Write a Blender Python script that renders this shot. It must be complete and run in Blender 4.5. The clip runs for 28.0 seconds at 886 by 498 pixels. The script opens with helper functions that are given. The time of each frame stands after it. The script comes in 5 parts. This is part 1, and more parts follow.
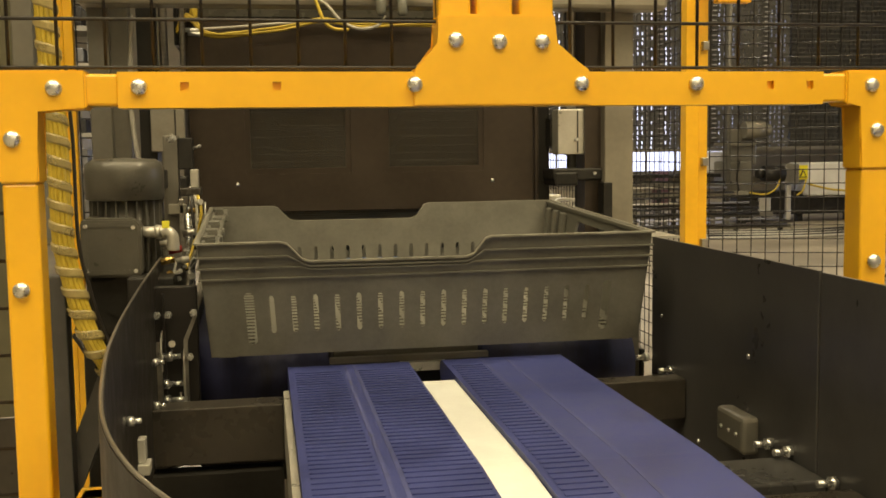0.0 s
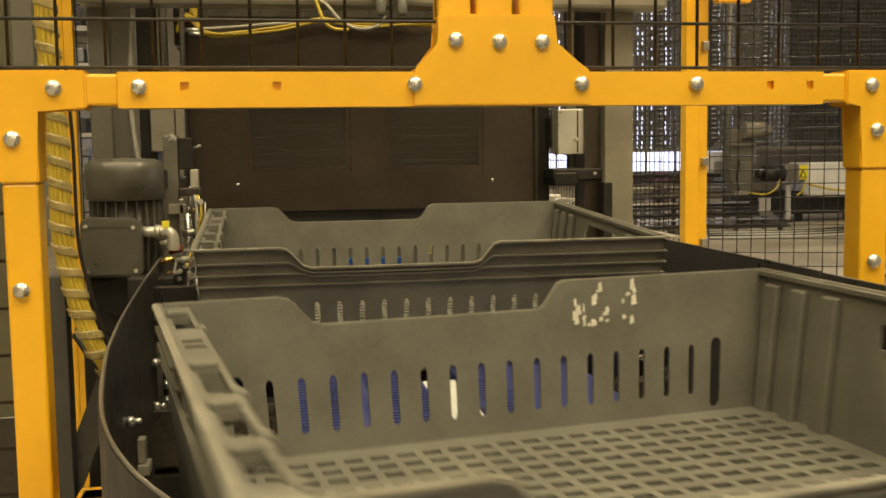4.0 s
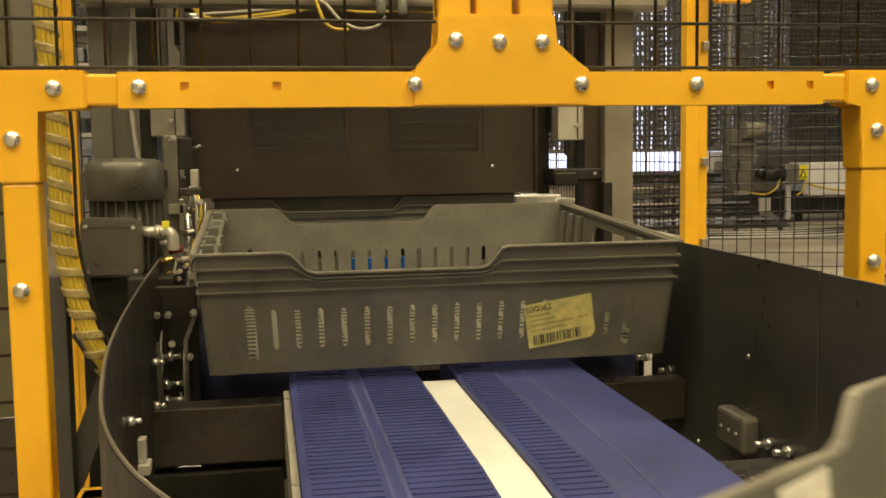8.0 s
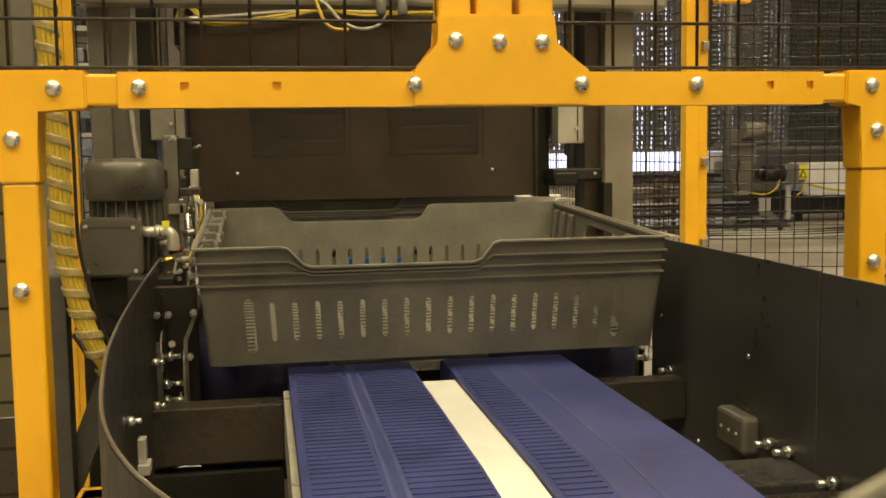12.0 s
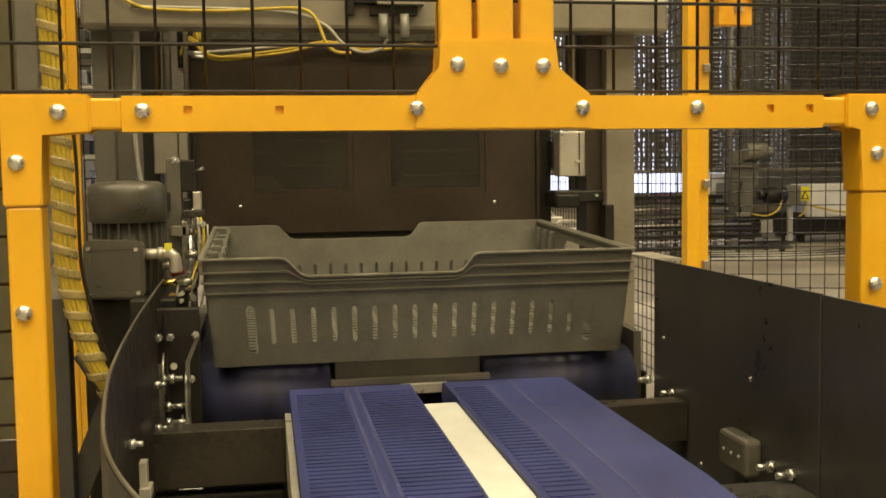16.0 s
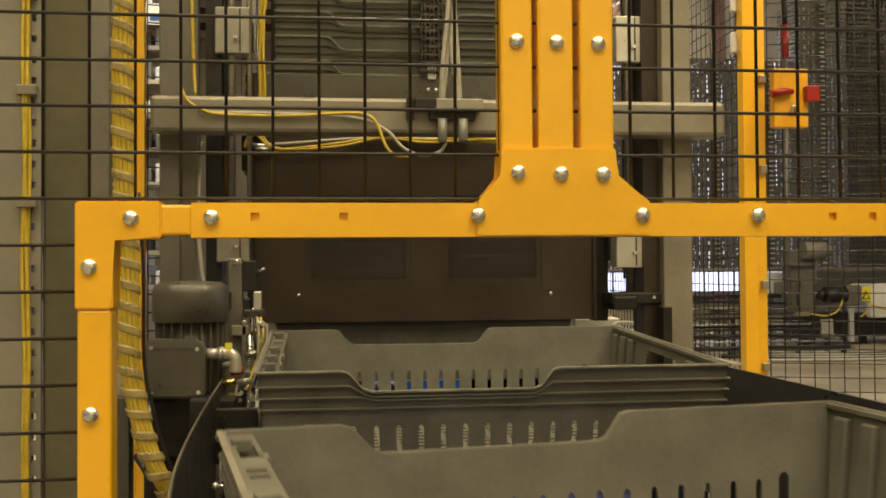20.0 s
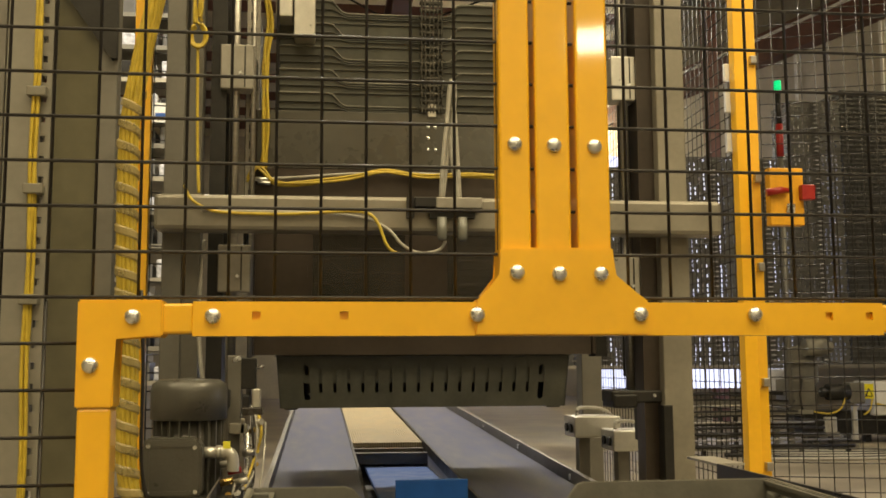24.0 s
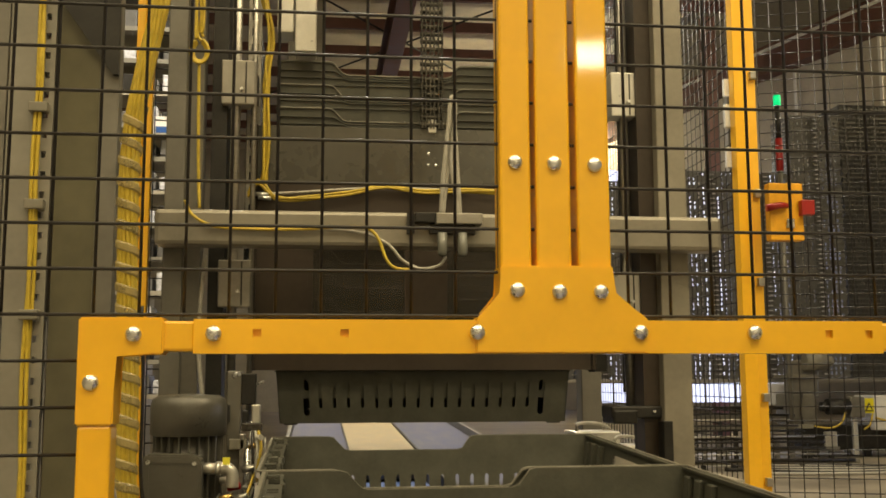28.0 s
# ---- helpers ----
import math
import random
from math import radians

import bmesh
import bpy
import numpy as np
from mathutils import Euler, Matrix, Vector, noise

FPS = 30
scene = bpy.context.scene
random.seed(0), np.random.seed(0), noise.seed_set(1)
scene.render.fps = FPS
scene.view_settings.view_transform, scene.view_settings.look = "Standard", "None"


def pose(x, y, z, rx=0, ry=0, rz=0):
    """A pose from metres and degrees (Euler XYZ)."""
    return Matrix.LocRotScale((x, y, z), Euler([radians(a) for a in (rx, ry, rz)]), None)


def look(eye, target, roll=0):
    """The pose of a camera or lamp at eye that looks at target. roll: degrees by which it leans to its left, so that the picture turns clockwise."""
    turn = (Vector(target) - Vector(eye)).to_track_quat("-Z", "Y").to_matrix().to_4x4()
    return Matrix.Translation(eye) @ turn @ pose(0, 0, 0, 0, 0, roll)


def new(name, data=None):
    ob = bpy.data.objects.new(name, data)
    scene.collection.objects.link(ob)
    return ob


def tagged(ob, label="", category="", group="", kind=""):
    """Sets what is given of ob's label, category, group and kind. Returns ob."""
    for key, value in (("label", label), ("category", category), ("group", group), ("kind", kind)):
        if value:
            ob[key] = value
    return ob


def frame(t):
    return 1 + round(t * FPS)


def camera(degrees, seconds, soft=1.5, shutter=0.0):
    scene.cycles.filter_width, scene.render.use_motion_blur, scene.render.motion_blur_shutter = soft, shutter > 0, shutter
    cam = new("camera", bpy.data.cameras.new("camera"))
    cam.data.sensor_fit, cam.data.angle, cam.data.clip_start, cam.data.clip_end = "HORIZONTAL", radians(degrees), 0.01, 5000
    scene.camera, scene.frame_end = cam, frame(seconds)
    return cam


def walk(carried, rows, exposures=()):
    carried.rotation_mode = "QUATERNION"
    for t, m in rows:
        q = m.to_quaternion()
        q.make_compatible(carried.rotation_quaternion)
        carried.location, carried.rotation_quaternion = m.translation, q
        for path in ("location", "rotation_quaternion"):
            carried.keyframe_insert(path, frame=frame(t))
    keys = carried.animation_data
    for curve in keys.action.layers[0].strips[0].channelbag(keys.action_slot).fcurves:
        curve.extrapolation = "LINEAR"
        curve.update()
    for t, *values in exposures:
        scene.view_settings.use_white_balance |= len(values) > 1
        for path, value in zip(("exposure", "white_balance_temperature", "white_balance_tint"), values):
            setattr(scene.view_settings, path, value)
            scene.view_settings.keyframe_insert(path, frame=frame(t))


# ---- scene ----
cam = camera(46.5, 28.0, soft=1.7, shutter=0.5)
PATH = [
    (0, (0.062, -0.015, 0.359), (0.401, 1.947, 0.174), -0.8),
    (14.4, (0.062, -0.015, 0.359), (0.401, 1.947, 0.174), -0.8),
    (14.5, (0.063, -0.015, 0.358), (0.403, 1.947, 0.174), -0.8),
    (15, (0.063, -0.017, 0.36), (0.402, 1.947, 0.184), -0.8),
    (15.5, (0.062, -0.016, 0.36), (0.403, 1.948, 0.203), -0.8),
    (16, (0.062, -0.018, 0.361), (0.398, 1.948, 0.217), -0.8),
    (16.5, (0.06, -0.019, 0.362), (0.388, 1.95, 0.236), -0.7),
    (17, (0.06, -0.019, 0.363), (0.373, 1.954, 0.261), -0.7),
    (17.5, (0.058, -0.02, 0.365), (0.359, 1.956, 0.297), -0.6),
    (18, (0.056, -0.02, 0.367), (0.327, 1.961, 0.317), -0.5),
    (18.5, (0.055, -0.021, 0.368), (0.307, 1.963, 0.336), -0.5),
    (19, (0.054, -0.021, 0.369), (0.289, 1.965, 0.353), -0.5),
    (19.5, (0.054, -0.023, 0.371), (0.29, 1.963, 0.387), -0.4),
    (20, (0.053, -0.024, 0.372), (0.29, 1.961, 0.415), -0.4),
    (20.5, (0.054, -0.025, 0.373), (0.29, 1.96, 0.438), -0.4),
    (21, (0.05, -0.026, 0.378), (0.291, 1.957, 0.459), -0.2),
    (21.5, (0.053, -0.031, 0.377), (0.289, 1.952, 0.483), -0.3),
    (23.5, (0.053, -0.033, 0.376), (0.289, 1.942, 0.581), -0.3),
    (24, (0.052, -0.035, 0.375), (0.289, 1.938, 0.603), -0.3),
    (24.5, (0.051, -0.038, 0.379), (0.289, 1.933, 0.621), -0.2),
    (25, (0.051, -0.038, 0.379), (0.288, 1.932, 0.631), -0.2),
    (25.5, (0.051, -0.038, 0.38), (0.288, 1.931, 0.633), -0.2),
    (28, (0.051, -0.038, 0.38), (0.288, 1.931, 0.633), -0.2),
]
walk(cam, [(t, look(eye, target, roll)) for t, eye, target, roll in PATH], ((0, -0.06), (15, -0.08), (20, -0.26), (28, -0.36)))

# ---- light ----
world = bpy.data.worlds.new("hall_air")
scene.world = world
world.use_nodes = True
world.node_tree.nodes["Background"].inputs[0].default_value = (1.0, 0.8, 0.55, 1)
world.node_tree.nodes["Background"].inputs[1].default_value = 0.03
WARM = (1.0, 0.83, 0.5)


def area(name, eye, target, sx, sy, watts, color=WARM):
    data = bpy.data.lights.new(name, "AREA")
    data.shape, data.size, data.size_y, data.energy, data.color = "RECTANGLE", sx, sy, watts, color
    ob = new(name, data)
    ob.matrix_world = look(eye, target)
    return ob


# unseen lamps added in place of high-bay rows under the roof and dock daylight
area("unseen_wide_light", (0.3, -2.6, 6.4), (0.3, -2.5, 0), 11.0, 9.0, 1120)
area("unseen_hall_light", (0.2, -1.1, 4.6), (0.3, -0.6, 0), 3.0, 0.5, 80)
area("unseen_hall_light", (2.74, -7.5, 3.6), (0.5, 1.2, 0.5), 0.42, 0.22, 36)
area("unseen_hall_light", (-2.2, 1.0, 4.6), (-1.6, 1.4, 0), 0.5, 3.0, 65)
area("unseen_hall_light", (2.6, 0.8, 4.6), (2.2, 1.2, 0), 0.5, 3.0, 135)
area("unseen_hall_light", (0.4, 6.6, 4.8), (0.4, 5.0, 0), 3.0, 0.6, 560, (1.0, 0.92, 0.78))
area("unseen_hall_light", (6.0, 8.5, 5.0), (6.0, 9.0, 0), 4.0, 0.6, 120)
# unseen bluish lamp added as daylight on the far stacks
area("unseen_daylight", (25.8, 8.0, 1.5), (6.0, 13.5, 2.0), 4.8, 3.8, 300, (0.82, 0.87, 1.0))
# only the first bulb's lamp shows; the others are added for the far hall
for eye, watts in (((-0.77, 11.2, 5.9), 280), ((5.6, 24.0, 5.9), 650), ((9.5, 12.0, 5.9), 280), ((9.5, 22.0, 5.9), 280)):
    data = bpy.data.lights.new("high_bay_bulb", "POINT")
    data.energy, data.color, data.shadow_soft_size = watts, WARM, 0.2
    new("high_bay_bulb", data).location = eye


# ---- materials ----
def material(name, color, rough=0.5, metal=0.0, grain=20.0, vary=0.12, bump=0.0, bump_scale=120.0, stretch=(1, 1, 1), tint=None, coat=0.0):
    m = bpy.data.materials.new(name)
    m.use_nodes = True
    nt = m.node_tree
    b = nt.nodes["Principled BSDF"]
    co = nt.nodes.new("ShaderNodeTexCoord")
    mp = nt.nodes.new("ShaderNodeMapping")
    mp.inputs["Scale"].default_value = stretch
    nt.links.new(co.outputs["Object"], mp.inputs["Vector"])
    n1 = nt.nodes.new("ShaderNodeTexNoise")
    n1.inputs["Scale"].default_value = grain
    n1.inputs["Detail"].default_value = 5
    n2 = nt.nodes.new("ShaderNodeTexNoise")
    n2.inputs["Scale"].default_value = grain * 9
    n2.inputs["Detail"].default_value = 3
    for n in (n1, n2):
        nt.links.new(mp.outputs["Vector"], n.inputs["Vector"])
    mix = nt.nodes.new("ShaderNodeMath")
    mix.operation = "MULTIPLY_ADD"
    mix.inputs[1].default_value = 0.35
    nt.links.new(n2.outputs["Fac"], mix.inputs[0])
    nt.links.new(n1.outputs["Fac"], mix.inputs[2])
    ramp = nt.nodes.new("ShaderNodeValToRGB")
    lo = [c * (1 - 1.6 * vary) for c in color]
    hi = [min(1, c * (1 + 1.6 * vary)) for c in (tint or color)]
    ramp.color_ramp.elements[0].position, ramp.color_ramp.elements[1].position = 0.45, 0.95
    ramp.color_ramp.elements[0].color = (*lo, 1)
    ramp.color_ramp.elements[1].color = (*hi, 1)
    nt.links.new(mix.outputs[0], ramp.inputs[0])
    nt.links.new(ramp.outputs[0], b.inputs["Base Color"])
    rr = nt.nodes.new("ShaderNodeMapRange")
    rr.inputs["From Min"].default_value, rr.inputs["From Max"].default_value = 0.4, 1.0
    rr.inputs["To Min"].default_value, rr.inputs["To Max"].default_value = max(0.03, rough - 0.1), min(1, rough + 0.12)
    nt.links.new(mix.outputs[0], rr.inputs[0])
    nt.links.new(rr.outputs[0], b.inputs["Roughness"])
    b.inputs["Metallic"].default_value = metal
    b.inputs["Coat Weight"].default_value = coat
    if bump:
        n3 = nt.nodes.new("ShaderNodeTexNoise")
        n3.inputs["Scale"].default_value = bump_scale
        n3.inputs["Detail"].default_value = 4
        nt.links.new(mp.outputs["Vector"], n3.inputs["Vector"])
        bp = nt.nodes.new("ShaderNodeBump")
        bp.inputs["Strength"].default_value = bump
        bp.inputs["Distance"].default_value = 0.002
        nt.links.new(n3.outputs["Fac"], bp.inputs["Height"])
        nt.links.new(bp.outputs[0], b.inputs["Normal"])
    return m


YELLOW = material("yellow_powder_coat", (0.9, 0.485, 0.012), 0.38, grain=6, vary=0.05, bump=0.03, bump_scale=500, coat=0.5)
YELLOW.node_tree.nodes["Principled BSDF"].inputs["Coat Roughness"].default_value = 0.05
CRATE = material("grey_crate_plastic", (0.147, 0.143, 0.122), 0.45, grain=14, vary=0.14, bump=0.15, bump_scale=300)
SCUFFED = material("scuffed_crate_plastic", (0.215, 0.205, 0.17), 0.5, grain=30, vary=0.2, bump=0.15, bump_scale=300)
STACK_DARK = material("far_crate_dark", (0.055, 0.053, 0.048), 0.5, grain=8, vary=0.2)
BELT = material("blue_belt", (0.036, 0.046, 0.175), 0.5, grain=12, vary=0.15, bump=0.15, bump_scale=400)
BELT_PALE = material("pale_belt_seam", (0.06, 0.07, 0.2), 0.55, grain=25, vary=0.25)
WHITE_BAR = material("white_plastic", (0.72, 0.74, 0.73), 0.4, grain=18, vary=0.05)
STEEL = material("brushed_steel", (0.42, 0.40, 0.36), 0.38, 0.9, grain=9, vary=0.12, stretch=(1, 1, 12))
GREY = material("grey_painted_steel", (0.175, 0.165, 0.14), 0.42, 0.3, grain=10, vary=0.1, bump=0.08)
COLUMN = material("paler_tan_grey_steel", (0.25, 0.228, 0.182), 0.4, 0.25, grain=10, vary=0.1, bump=0.08)
BLACK = material("black_painted_steel", (0.055, 0.048, 0.04), 0.3, 0.2, grain=8, vary=0.2, bump=0.06)
SHEET = material("brown_black_sheet", (0.072, 0.07, 0.069), 0.32, 0.2, grain=5, vary=0.2, bump=0.06)
PANEL = material("brown_black_plate", (0.05, 0.0375, 0.0275), 0.4, 0.3, grain=7, vary=0.18, bump=0.08)
DARK = material("dark_iron", (0.03, 0.028, 0.025), 0.5, 0.5, grain=15, vary=0.25)
ZINC = material("zinc_bolt", (0.74, 0.74, 0.72), 0.28, 0.85, grain=60, vary=0.1)
WIRE = material("black_wire", (0.018, 0.015, 0.013), 0.45, grain=30, vary=0.15)
MOTOR = material("grey_motor_paint", (0.1, 0.095, 0.08), 0.35, 0.1, grain=20, vary=0.1, bump=0.2, bump_scale=200)
CONCRETE = material("worn_concrete", (0.27, 0.235, 0.18), 0.5, grain=1.2, vary=0.28, bump=0.2, bump_scale=40)
WALL = material("hall_wall_paint", (0.5, 0.46, 0.38), 0.7, grain=2, vary=0.1)
BLUE = material("bright_blue_plastic", (0.008, 0.07, 0.27), 0.4, grain=20, vary=0.1)


# ---- builders ----
def box(bm, x0, x1, y0, y1, z0, z1, bevel=0.0):
    v = [bm.verts.new((x, y, z)) for x in (x0, x1) for y in (y0, y1) for z in (z0, z1)]
    fs = [bm.faces.new([v[i] for i in f]) for f in ((0, 1, 3, 2), (4, 6, 7, 5), (0, 4, 5, 1), (2, 3, 7, 6), (0, 2, 6, 4), (1, 5, 7, 3))]
    if bevel:
        es = list({e for f in fs for e in f.edges})
        bmesh.ops.bevel(bm, geom=es, offset=bevel, segments=2, affect="EDGES", profile=0.5)
    return v


def tube(bm, points, r, seg=10, cap=True):
    """A round rod or cable along a list of points."""
    pts = [Vector(p) for p in points]
    rings, up = [], Vector((0.123, 0.31, 0.94)).normalized()
    for i, p in enumerate(pts):
        d = (pts[min(i + 1, len(pts) - 1)] - pts[max(i - 1, 0)]).normalized()
        a = d.cross(up)
        a = (a if a.length > 0.05 else d.cross(Vector((1, 0, 0)))).normalized()
        b = d.cross(a)
        rad = r[i] if isinstance(r, (list, tuple)) else r
        rings.append([bm.verts.new(p + rad * (math.cos(6.28319 * k / seg) * a + math.sin(6.28319 * k / seg) * b)) for k in range(seg)])
    for q, s in zip(rings, rings[1:]):
        for k in range(seg):
            f = bm.faces.new((q[k], q[(k + 1) % seg], s[(k + 1) % seg], s[k]))
            f.smooth = True
    if cap:
        bm.faces.new(rings[0][::-1])
        bm.faces.new(rings[-1])


def prism(bm, outline, place, lo, hi):
    """Extrudes a flat outline of (u, v) between w = lo and hi; place(u, v, w) gives the point."""
    a = [bm.verts.new(place(u, v, lo)) for u, v in outline]
    b = [bm.verts.new(place(u, v, hi)) for u, v in outline]
    bm.faces.new(a)
    bm.faces.new(b[::-1])
    for i in range(len(a)):
        j = (i + 1) % len(a)
        bm.faces.new((a[j], a[i], b[i], b[j]))


def mesh_of(name, bm, mat):
    bmesh.ops.recalc_face_normals(bm, faces=bm.faces[:])
    me = bpy.data.meshes.new(name)
    bm.to_mesh(me)
    bm.free()
    for m in mat if isinstance(mat, (list, tuple)) else (mat,):
        me.materials.append(m)
    return me


def part(name, bm, mat, parent=None, label=""):
    ob = new(name, mesh_of(name, bm, mat))
    ob.parent = parent
    if label:
        ob["label"] = label
    return ob


def thing(name, label, category, group="", kind=""):
    return tagged(new(name), label, category, group, kind)


def BM():
    return bmesh.new()


SPIRAL = material("clear_spiral_wrap", (0.44, 0.36, 0.16), 0.35, grain=30, vary=0.15)
SPIRAL.node_tree.nodes["Principled BSDF"].inputs["Alpha"].default_value = 0.5
CABLE = material("yellow_cable_jacket", (0.52, 0.38, 0.04), 0.4, grain=60, vary=0.12)
CABLE_GREY = material("grey_cable_jacket", (0.4, 0.38, 0.33), 0.45, grain=60, vary=0.12)
TRAY = material("grey_duct_plastic", (0.2, 0.185, 0.145), 0.5, grain=10, vary=0.08)
ALU = material("machined_aluminium", (0.58, 0.56, 0.5), 0.35, 0.55, grain=25, vary=0.08)
GUARD = material("smoky_guard_panel", (0.1, 0.092, 0.055), 0.16, grain=3, vary=0.2, coat=0.4)
DUCT = material("pale_duct_plastic", (0.23, 0.215, 0.18), 0.5, grain=8, vary=0.1)
# half-clear dark sheet, added to put shade over the crates behind the windows
DIM_SHEET = material("dimming_sheet", (0.05, 0.043, 0.034), 0.3, grain=5, vary=0.2)
DIM_SHEET.node_tree.nodes["Principled BSDF"].inputs["Alpha"].default_value = 0.45
LABEL = material("yellow_paper_label", (0.72, 0.65, 0.24), 0.7, grain=60, vary=0.15)
LABEL_TORN = material("torn_paper_label", (0.6, 0.48, 0.22), 0.8, grain=45, vary=0.25, tint=(0.7, 0.6, 0.36))
INK = material("label_ink", (0.03, 0.03, 0.025), 0.7, grain=60, vary=0.1)
FAINT_INK = material("faint_ink", (0.3, 0.27, 0.11), 0.7, grain=60, vary=0.2)
PAPER = material("white_paper_scrap", (0.7, 0.68, 0.6), 0.8, grain=60, vary=0.15)
BEAM = material("red_oxide_beam", (0.13, 0.055, 0.04), 0.55, grain=4, vary=0.15)
DECK = material("cream_roof_deck", (0.72, 0.66, 0.52), 0.6, grain=2, vary=0.1)
STACK = material("far_crate_grey", (0.11, 0.107, 0.1), 0.4, grain=8, vary=0.15)
WHITE = material("white_enamel", (0.75, 0.74, 0.72), 0.4, grain=5, vary=0.06)
RED = material("red_plastic", (0.33, 0.018, 0.014), 0.4, grain=20, vary=0.1)
BRASS = material("brass_fitting", (0.6, 0.42, 0.14), 0.3, 1.0, grain=40, vary=0.1)
SLATBED = material("ridged_tan_bed", (0.42, 0.34, 0.2), 0.45, grain=20, vary=0.15)
WORN_BELT = material("worn_grey_blue_belt", (0.025, 0.028, 0.08), 0.6, grain=8, vary=0.35, stretch=(3, 0.5, 1))
WORN_BELT.node_tree.nodes["Principled BSDF"].inputs["Sheen Weight"].default_value = 0.15
WORN_BELT.node_tree.nodes["Principled BSDF"].inputs["Sheen Roughness"].default_value = 0.35
UPPER = material("satin_grey_plate", (0.085, 0.08, 0.066), 0.3, 0.3, grain=4, vary=0.15, bump=0.05)
# darkened crate plastic, with the shade inside the machine put into its colour
CRATE_DARKENED = material("darkened_crate_plastic", (0.078, 0.078, 0.062), 0.45, grain=14, vary=0.16, bump=0.15, bump_scale=300)
DARKER_ALU = material("darker_aluminium", (0.3, 0.28, 0.24), 0.4, 0.4, grain=25, vary=0.1)
CHAIN = material("oiled_chain", (0.06, 0.055, 0.045), 0.4, 0.7, grain=40, vary=0.3)
CLEAR = material("clear_cup", (0.15, 0.15, 0.13), 0.25, grain=20, vary=0.05)


def glow(name, color, strength):
    m = bpy.data.materials.new(name)
    m.use_nodes = True
    b = m.node_tree.nodes["Principled BSDF"]
    b.inputs["Base Color"].default_value = (*color, 1)
    b.inputs["Emission Color"].default_value = (*color, 1)
    b.inputs["Emission Strength"].default_value = strength
    return m


DAYLIGHT = glow("daylight_door", (0.72, 0.76, 1.0), 2.0)
GREEN_LAMP = glow("green_lamp", (0.0, 0.8, 0.25), 1.0)
LAMP = glow("lamp_lens", (1.0, 0.95, 0.85), 12.0)

FLOOR = -0.6


def slab(bm, us, vs, hole, at):
    """A plate of cells with openings. hole(i, j) is True for an open cell; at(u, v, w) gives the point, w 0 outside, 1 inside."""
    n, m = len(us), len(vs)
    grid = {}

    def vert(i, j, w):
        key = (i, j, w)
        if key not in grid:
            grid[key] = bm.verts.new(at(us[i], vs[j], w))
        return grid[key]

    solid = {(i, j) for i in range(n - 1) for j in range(m - 1) if not hole(i, j)}
    for i, j in solid:
        bm.faces.new([vert(*p, 0) for p in ((i, j), (i + 1, j), (i + 1, j + 1), (i, j + 1))])
        bm.faces.new([vert(*p, 1) for p in ((i, j + 1), (i + 1, j + 1), (i + 1, j), (i, j))])
        for (di, dj), (a, b) in (((-1, 0), ((i, j + 1), (i, j))), ((1, 0), ((i + 1, j), (i + 1, j + 1))), ((0, -1), ((i, j), (i + 1, j))), ((0, 1), ((i + 1, j + 1), (i, j + 1)))):
            if (i + di, j + dj) not in solid:
                bm.faces.new((vert(*b, 0), vert(*a, 0), vert(*a, 1), vert(*b, 1)))


def bead(bm, points, out, deep, tall):
    """A moulded rib of square section along points; out is the way it stands off."""
    rings = []
    for p in points:
        p = Vector(p)
        rings.append([bm.verts.new(p + o * deep * Vector(out) + Vector((0, 0, h))) for o, h in ((0, 0), (1, 0.15 * tall), (1, 0.85 * tall), (0, tall))])
    for q, r in zip(rings, rings[1:]):
        for k in range(4):
            bm.faces.new((q[k], q[(k + 1) % 4], r[(k + 1) % 4], r[k]))
    bm.faces.new(rings[0])
    bm.faces.new(rings[-1][::-1])


def disc(bm, c, axis, r, h, seg=16, dome=0.0):
    """A short round boss from c along axis; dome rounds its end like a bolt head."""
    a, c = Vector(axis).normalized(), Vector(c)
    if dome:
        pts = [c] + [c + a * (h - dome + dome * math.sin(t)) for t in (0, 0.5, 1.0, 1.35, 1.54)]
        rad = [r] + [r * math.cos(t) for t in (0, 0.5, 1.0, 1.35, 1.54)]
        tube(bm, pts, rad, seg)
    else:
        tube(bm, [c, c + a * h], r, seg)


def curve_points(keys, n):
    """Evenly many points on a smooth line through keys."""
    k = [Vector(p) for p in keys]
    out = []
    for i in range(len(k) - 1):
        a, b, c, d = k[max(i - 1, 0)], k[i], k[i + 1], k[min(i + 2, len(k) - 1)]
        for s in range(n):
            t = s / n
            out.append(0.5 * ((2 * b) + (c - a) * t + (2 * a - 5 * b + 4 * c - d) * t * t + (3 * b - 3 * c + d - a) * t ** 3))
    return out + [k[-1]]


def carriage_bolt(parent, c, axis=(0, -1, 0), r=0.0085):
    bm = BM()
    disc(bm, c, axis, r, 0.006, 18, 0.0045)
    part("bolt", bm, ZINC, parent, "domed zinc bolt head")


def hex_bolt(parent, c, axis=(1, 0, 0), r=0.009, long=0.02):
    bm = BM()
    disc(bm, c, axis, r, 0.008, 6)
    disc(bm, Vector(c) + Vector(axis) * 0.008, axis, r * 0.55, long, 10)
    part("bolt", bm, ZINC, parent, "zinc hex bolt with a nut")


def shape(name, b, mat, parent, bevel=0.02, label=""):
    bm = BM()
    box(bm, *b, bevel)
    return part(name, bm, mat, parent, label)


